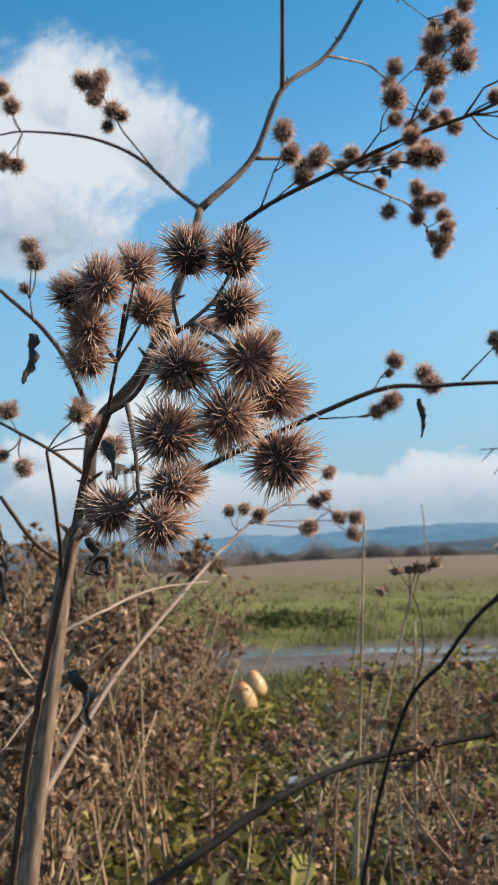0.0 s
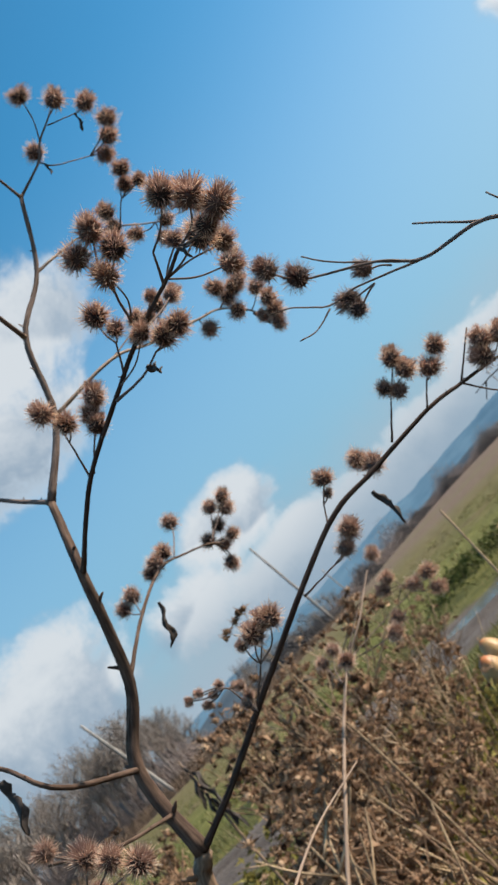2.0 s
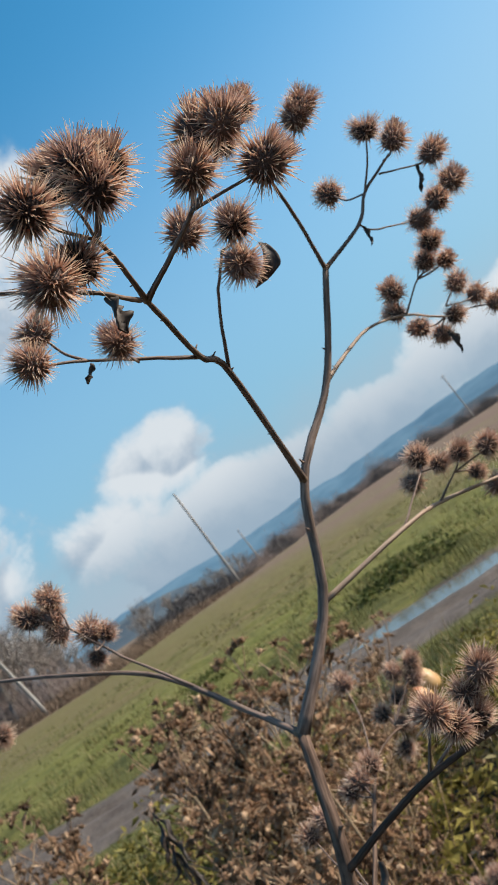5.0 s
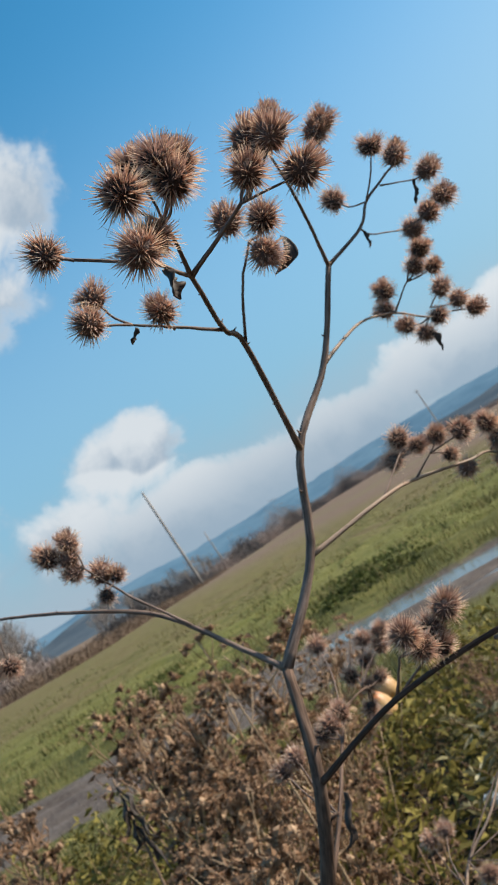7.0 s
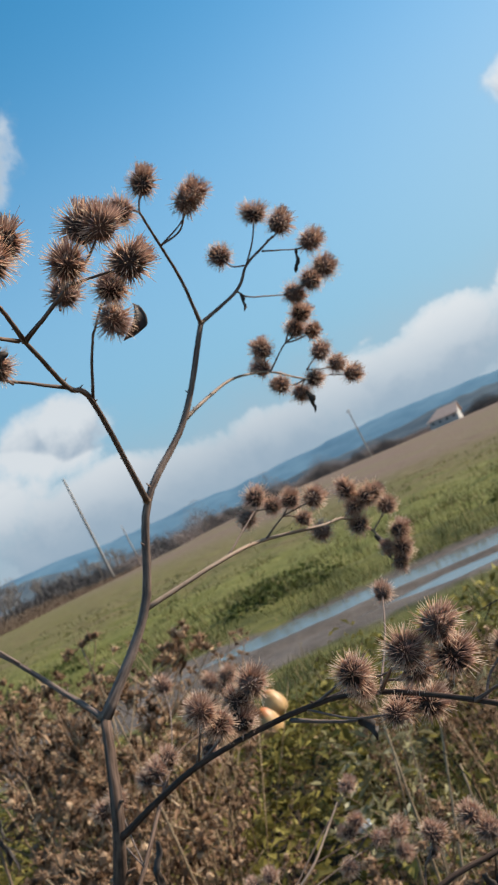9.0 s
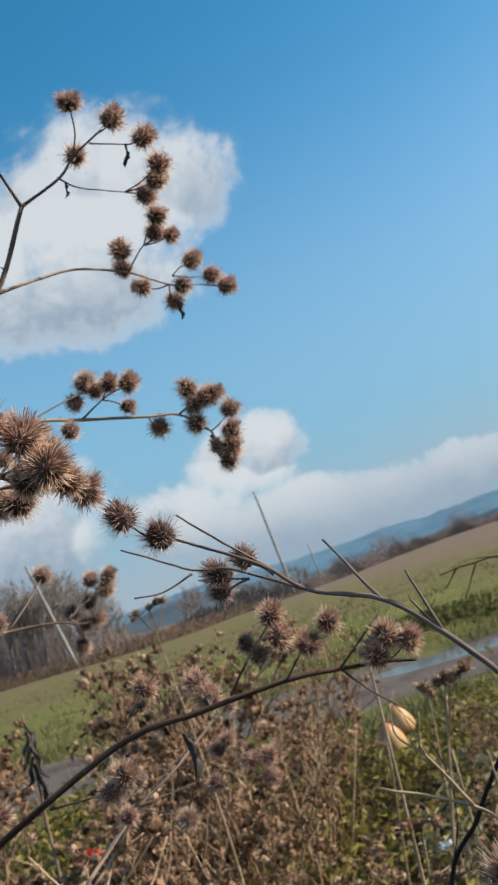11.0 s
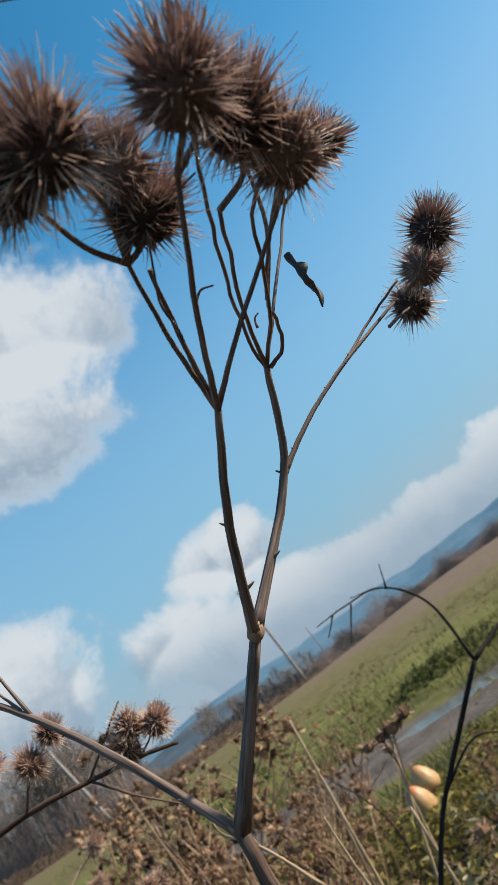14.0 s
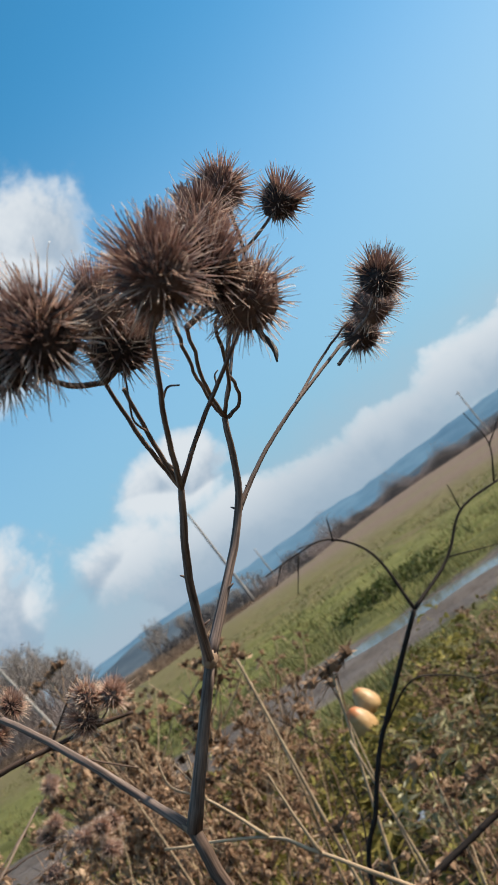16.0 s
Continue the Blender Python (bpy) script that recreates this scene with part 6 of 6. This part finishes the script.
def ridge(name, mat, dist, seed, peak, label):
    """A chain of hills on the horizon, with depth."""
    verts, faces, n = [], [], 220
    for i in range(n + 1):
        az = -75 + 150 * i / n
        h = dist * math.tan(radians(max(0.12, peak(az) + 0.16 * noise.noise(Vector((az * 0.35, seed, 0))) + 0.07 * noise.noise(Vector((az * 1.6, seed, 3))))))
        for k, f in ((0.86, 0.0), (0.92, 0.45), (0.97, 0.85), (1.0, 1.0), (1.12, 0.3)):
            x, y, _ = polar(az, dist * k)
            verts.append((x, y, h * f - 2 + 0.05 * h * noise.noise(Vector((az * 2.2, k * 9, seed)))))
        if i:
            for k in range(4):
                a = (i - 1) * 5 + k
                faces.append((a, a + 5, a + 6, a + 1))
    tagged(mesh_object(name, verts, faces, mat), label, "hills", "", "structure")


def bump(az, at, width, high):
    return high * math.exp(-((az - at) / width) ** 2)


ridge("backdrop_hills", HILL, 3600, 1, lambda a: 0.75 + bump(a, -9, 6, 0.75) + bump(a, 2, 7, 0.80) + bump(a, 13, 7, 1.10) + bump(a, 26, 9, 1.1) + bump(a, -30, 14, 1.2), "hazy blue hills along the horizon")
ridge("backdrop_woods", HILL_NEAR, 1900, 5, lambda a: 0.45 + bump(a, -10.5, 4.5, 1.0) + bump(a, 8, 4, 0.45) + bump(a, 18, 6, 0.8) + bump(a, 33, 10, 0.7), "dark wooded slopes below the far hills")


def twig_crown(verts, faces, root, height, spread, rng, levels, width):
    """Forked bare limbs, thinner at every fork."""
    def grow(start, d, length, r, level):
        end = start + d * length
        bow = start.lerp(end, 0.5) + heading(rng, 0.2) * length * 0.08
        tube([start, bow, end], [r, r * 0.8, r * 0.6], 4 if level > 1 else 3, verts, faces)
        if level == 0:
            return
        for i in range(3 if level > 1 else 4):
            n = (d * 1.1 + heading(rng, 0.35) * spread).normalized()
            grow(start.lerp(end, rng.uniform(0.45, 1.0)), n, length * rng.uniform(0.55, 0.78), r * 0.58, level - 1)
    grow(root, Vector((rng.uniform(-0.1, 0.1), rng.uniform(-0.1, 0.1), 1)).normalized(), height * 0.34, width, levels)


def bare_tree(seed, height):
    rng = random.Random(seed)
    root = tagged(new("bare_tree"), "bare grey winter tree with a fine crown of twigs", "tree", "trees at the field edge")
    verts, faces = [], []
    line = [Vector((0, 0, -0.3)), Vector((rng.uniform(-0.1, 0.1), 0, height * 0.12)), Vector((rng.uniform(-0.2, 0.2), 0, height * 0.24))]
    tube(line, [height * 0.022, height * 0.018, height * 0.016], 7, verts, faces)
    mesh_object("trunk", verts, faces, TREE, root)
    cv, cf = [], []
    for k in range(3):
        twig_crown(cv, cf, line[1].lerp(line[2], 0.4 + 0.3 * k), height * rng.uniform(0.75, 0.95), 0.95, rng, 4, height * 0.010)
    mesh_object("crown", cv, cf, TREE, root)
    return root


def field_edge(az):
    """How far off the field ends in that direction."""
    stops = ((-40, 104), (-25, 98), (-18, 90), (-14, 82), (-12, 86), (-4.7, 134), (0, 205), (4, 275), (14, 325), (40, 335))
    for (a, p), (b, q) in zip(stops, stops[1:]):
        if a <= az <= b:
            return p + (q - p) * (az - a) / (b - a)
    return stops[-1][1]


def scrub(verts, faces, rng, q, high, wide, twigs, long, thin):
    """A clump of bare upright twigs, densest low down."""
    for k in range(twigs):
        o = Vector((rng.gauss(0, wide), rng.gauss(0, wide), 0))
        c = q + o + Vector((0, 0, high * rng.random() ** 0.7 * math.exp(-0.4 * (o.x * o.x + o.y * o.y) / (wide * wide))))
        dd = Vector((rng.gauss(0, 0.45), rng.gauss(0, 0.4), 1)).normalized() * rng.uniform(0.5, 1.0) * long
        side = Vector((rng.uniform(-1, 1), rng.uniform(-1, 1), 0)).normalized() * rng.uniform(0.4, 1.0) * thin
        n0 = len(verts)
        verts += [c - side - dd, c + side - dd, c + dd]
        faces.append((n0, n0 + 1, n0 + 2))


def far_place(az, d):
    x, y, _ = polar(az, d)
    return Vector((x, y, land(x, y)))


def tree_belt():
    rng = random.Random(21)
    kinds = [bare_tree(300 + i, h) for i, h in enumerate((8.5, 7.0, 9.5, 6.0))]
    n = 0
    for i in range(150):
        az = -14.6 - 22 * rng.random() ** 0.9
        d = field_edge(az) + rng.uniform(4, 30)
        s = rng.uniform(0.9, 1.25) * min(1.3, 0.5 + 0.28 * (-14.6 - az))
        if i > 124:
            # a low copse beside the nearest pole
            az = rng.uniform(-11.5, -3.6)
            d, s = field_edge(az) + rng.uniform(8, 26), rng.uniform(0.45, 0.72)
        m = pose(*far_place(az, d), 0, 0, rng.uniform(0, 360))
        kind = kinds[n % 4]
        if n < 4:
            kind.matrix_basis = m
            kind.scale = [s] * 3
        else:
            c = copy_thing(kind, m)
            c.scale = [s] * 3
        n += 1
    # bare scrub under the trees
    verts, faces = [], []
    for i in range(2600):
        az = -14.3 - 22 * rng.random() ** 0.8
        scrub(verts, faces, rng, far_place(az, field_edge(az) + rng.uniform(2, 30)), (0.8 + min(1.0, (-14.0 - az) / 3.0) * 5.6) * rng.uniform(0.3, 1.2), 0.9, 52, 0.6, 0.026)
    tagged(mesh_object("thicket_scrub", verts, faces, BUSH, None, False), "grey-brown leafless scrub under the bare trees", "scrub", "", "stuff")
    # rank brown sedge along the nearer edge of the field
    verts, faces = [], []
    for i in range(3600):
        az = rng.uniform(-36, -3.5)
        fade = min(1.0, max(0.35, (-2.5 - az) / 6))
        scrub(verts, faces, rng, far_place(az, field_edge(az) + rng.uniform(-1.5, 4)), 1.25 * fade * rng.uniform(0.4, 1.15), 1.0, 30, 0.3, 0.035)
    tagged(mesh_object("sedge", verts, faces, SEDGE, None, False), "rank brown sedge along the edge of the field", "sedge", "", "stuff")
    # the copse's dark undergrowth
    verts, faces = [], []
    for i in range(1900):
        az = rng.triangular(-13.2, -3.4, -8.0)
        high = 4.2 * max(0.2, 1 - ((az + 7.6) / 5.2) ** 2) * (0.7 + 0.5 * noise.noise(Vector((az * 0.9, 2, 0))))
        scrub(verts, faces, rng, far_place(az, field_edge(az) + rng.uniform(6, 24)), high * rng.uniform(0.5, 1.1), 1.3, 30, 0.4, 0.05)
    tagged(mesh_object("copse", verts, faces, WOODS, None, False), "dark leafless copse behind the pole", "copse", "", "stuff")
    # the hedge along the far edge of the field
    verts, faces = [], []
    for i in range(5200):
        az = -4.2 + 40 * rng.random() ** 0.85
        d = field_edge(az) + rng.uniform(0, 26)
        high = 2.2 + 8.0 * max(0, noise.noise(Vector((az * 0.42, 1, 0)))) + 3.0 * max(0, noise.noise(Vector((az * 1.9, 6, 0)))) + bump(az, 1.0, 3.0, 2.0) + bump(az, 5.6, 0.7, 4.0) + bump(az, 9.3, 1.0, 5.5) + bump(az, 12.5, 0.8, 4.0)
        scrub(verts, faces, rng, far_place(az, d), high * rng.uniform(0.5, 1.1) * (0.6 if 15.2 < az < 18.6 else 1.0), 1.7, 32, 0.36, 0.055)
    tagged(mesh_object("hedge", verts, faces, BUSH, None, False), "long brown leafless hedge at the far field edge", "hedge", "", "stuff")
    # darker clumps of trees that stand in it
    verts, faces = [], []
    for at, half, tall in ((-1.6, 0.8, 4.6), (1.8, 0.5, 5.2), (3.1, 0.9, 3.6), (5.7, 0.6, 5.2), (9.2, 1.0, 5.8), (11.4, 0.4, 4.6), (13.2, 0.9, 5.0), (19.5, 1.2, 6.0), (24.0, 1.6, 6.0)):
        for i in range(int(190 * half) + 60):
            az = rng.gauss(at, half * 0.5)
            d = field_edge(az) + rng.uniform(-2, 14)
            scrub(verts, faces, rng, far_place(az, d), tall * math.exp(-((az - at) / half) ** 2) * rng.uniform(0.45, 1.0), 1.4, 34, 0.42, 0.06)
    tagged(mesh_object("hedge_trees", verts, faces, WOODS, None, False), "dark leafless clumps of trees along the far hedge", "trees", "", "stuff")


tree_belt()


def house(place, turn, length, depth, eave, ridge_h):
    """A long low house, its hipped end turned to the field."""
    root = tagged(new("farmhouse"), "low farmhouse with a faded clay roof behind the field", "house")
    root.matrix_basis = pose(*place, 0, 0, turn)
    l, d = length / 2, depth / 2
    v = [(-l, -d, -0.5), (l, -d, -0.5), (l, d, -0.5), (-l, d, -0.5), (-l, -d, eave), (l, -d, eave), (l, d, eave), (-l, d, eave), (l, 0, ridge_h)]
    mesh_object("wall", v, [(0, 1, 5, 4), (2, 3, 7, 6), (1, 2, 6, 8, 5), (3, 0, 4, 7)], WALL, root, False)
    o, t = 0.5, 0.18
    hip = -l + d * 1.1
    for name, a in (("roof", [(-l - o, -d - o, eave - 0.25), (l + o, -d - o, eave - 0.25), (l + o, 0, ridge_h + 0.06), (hip, 0, ridge_h + 0.06)]),
                    ("roof", [(l + o, d + o, eave - 0.25), (-l - o, d + o, eave - 0.25), (hip, 0, ridge_h + 0.06), (l + o, 0, ridge_h + 0.06)]),
                    ("roof_hip", [(-l - o, d + o, eave - 0.25), (-l - o, -d - o, eave - 0.25), (hip, 0, ridge_h + 0.06)])):
        n = len(a)
        b = [(x, y, z + t) for x, y, z in a]
        mesh_object(name, a + b, [tuple(range(n - 1, -1, -1)), tuple(range(n, 2 * n))] + [(i, (i + 1) % n, n + (i + 1) % n, n + i) for i in range(n)], ROOF, root, False)
    for i in range(4):
        x = -l + length * (i + 0.5) / 4
        w, h = 0.4, 0.4
        c = [(x - w, -d - 0.06, eave * 0.5 - h), (x + w, -d - 0.06, eave * 0.5 - h), (x + w, -d - 0.06, eave * 0.5 + h), (x - w, -d - 0.06, eave * 0.5 + h)]
        e = [(p[0], -d + 0.05, p[2]) for p in c]
        mesh_object("window", c + e, [(0, 1, 2, 3), (0, 4, 5, 1), (1, 5, 6, 2), (2, 6, 7, 3), (3, 7, 4, 0)], PANE, root, False)


house(polar(17.1, 290, 2.2), -30, 9, 6, 1.9, 4.4)
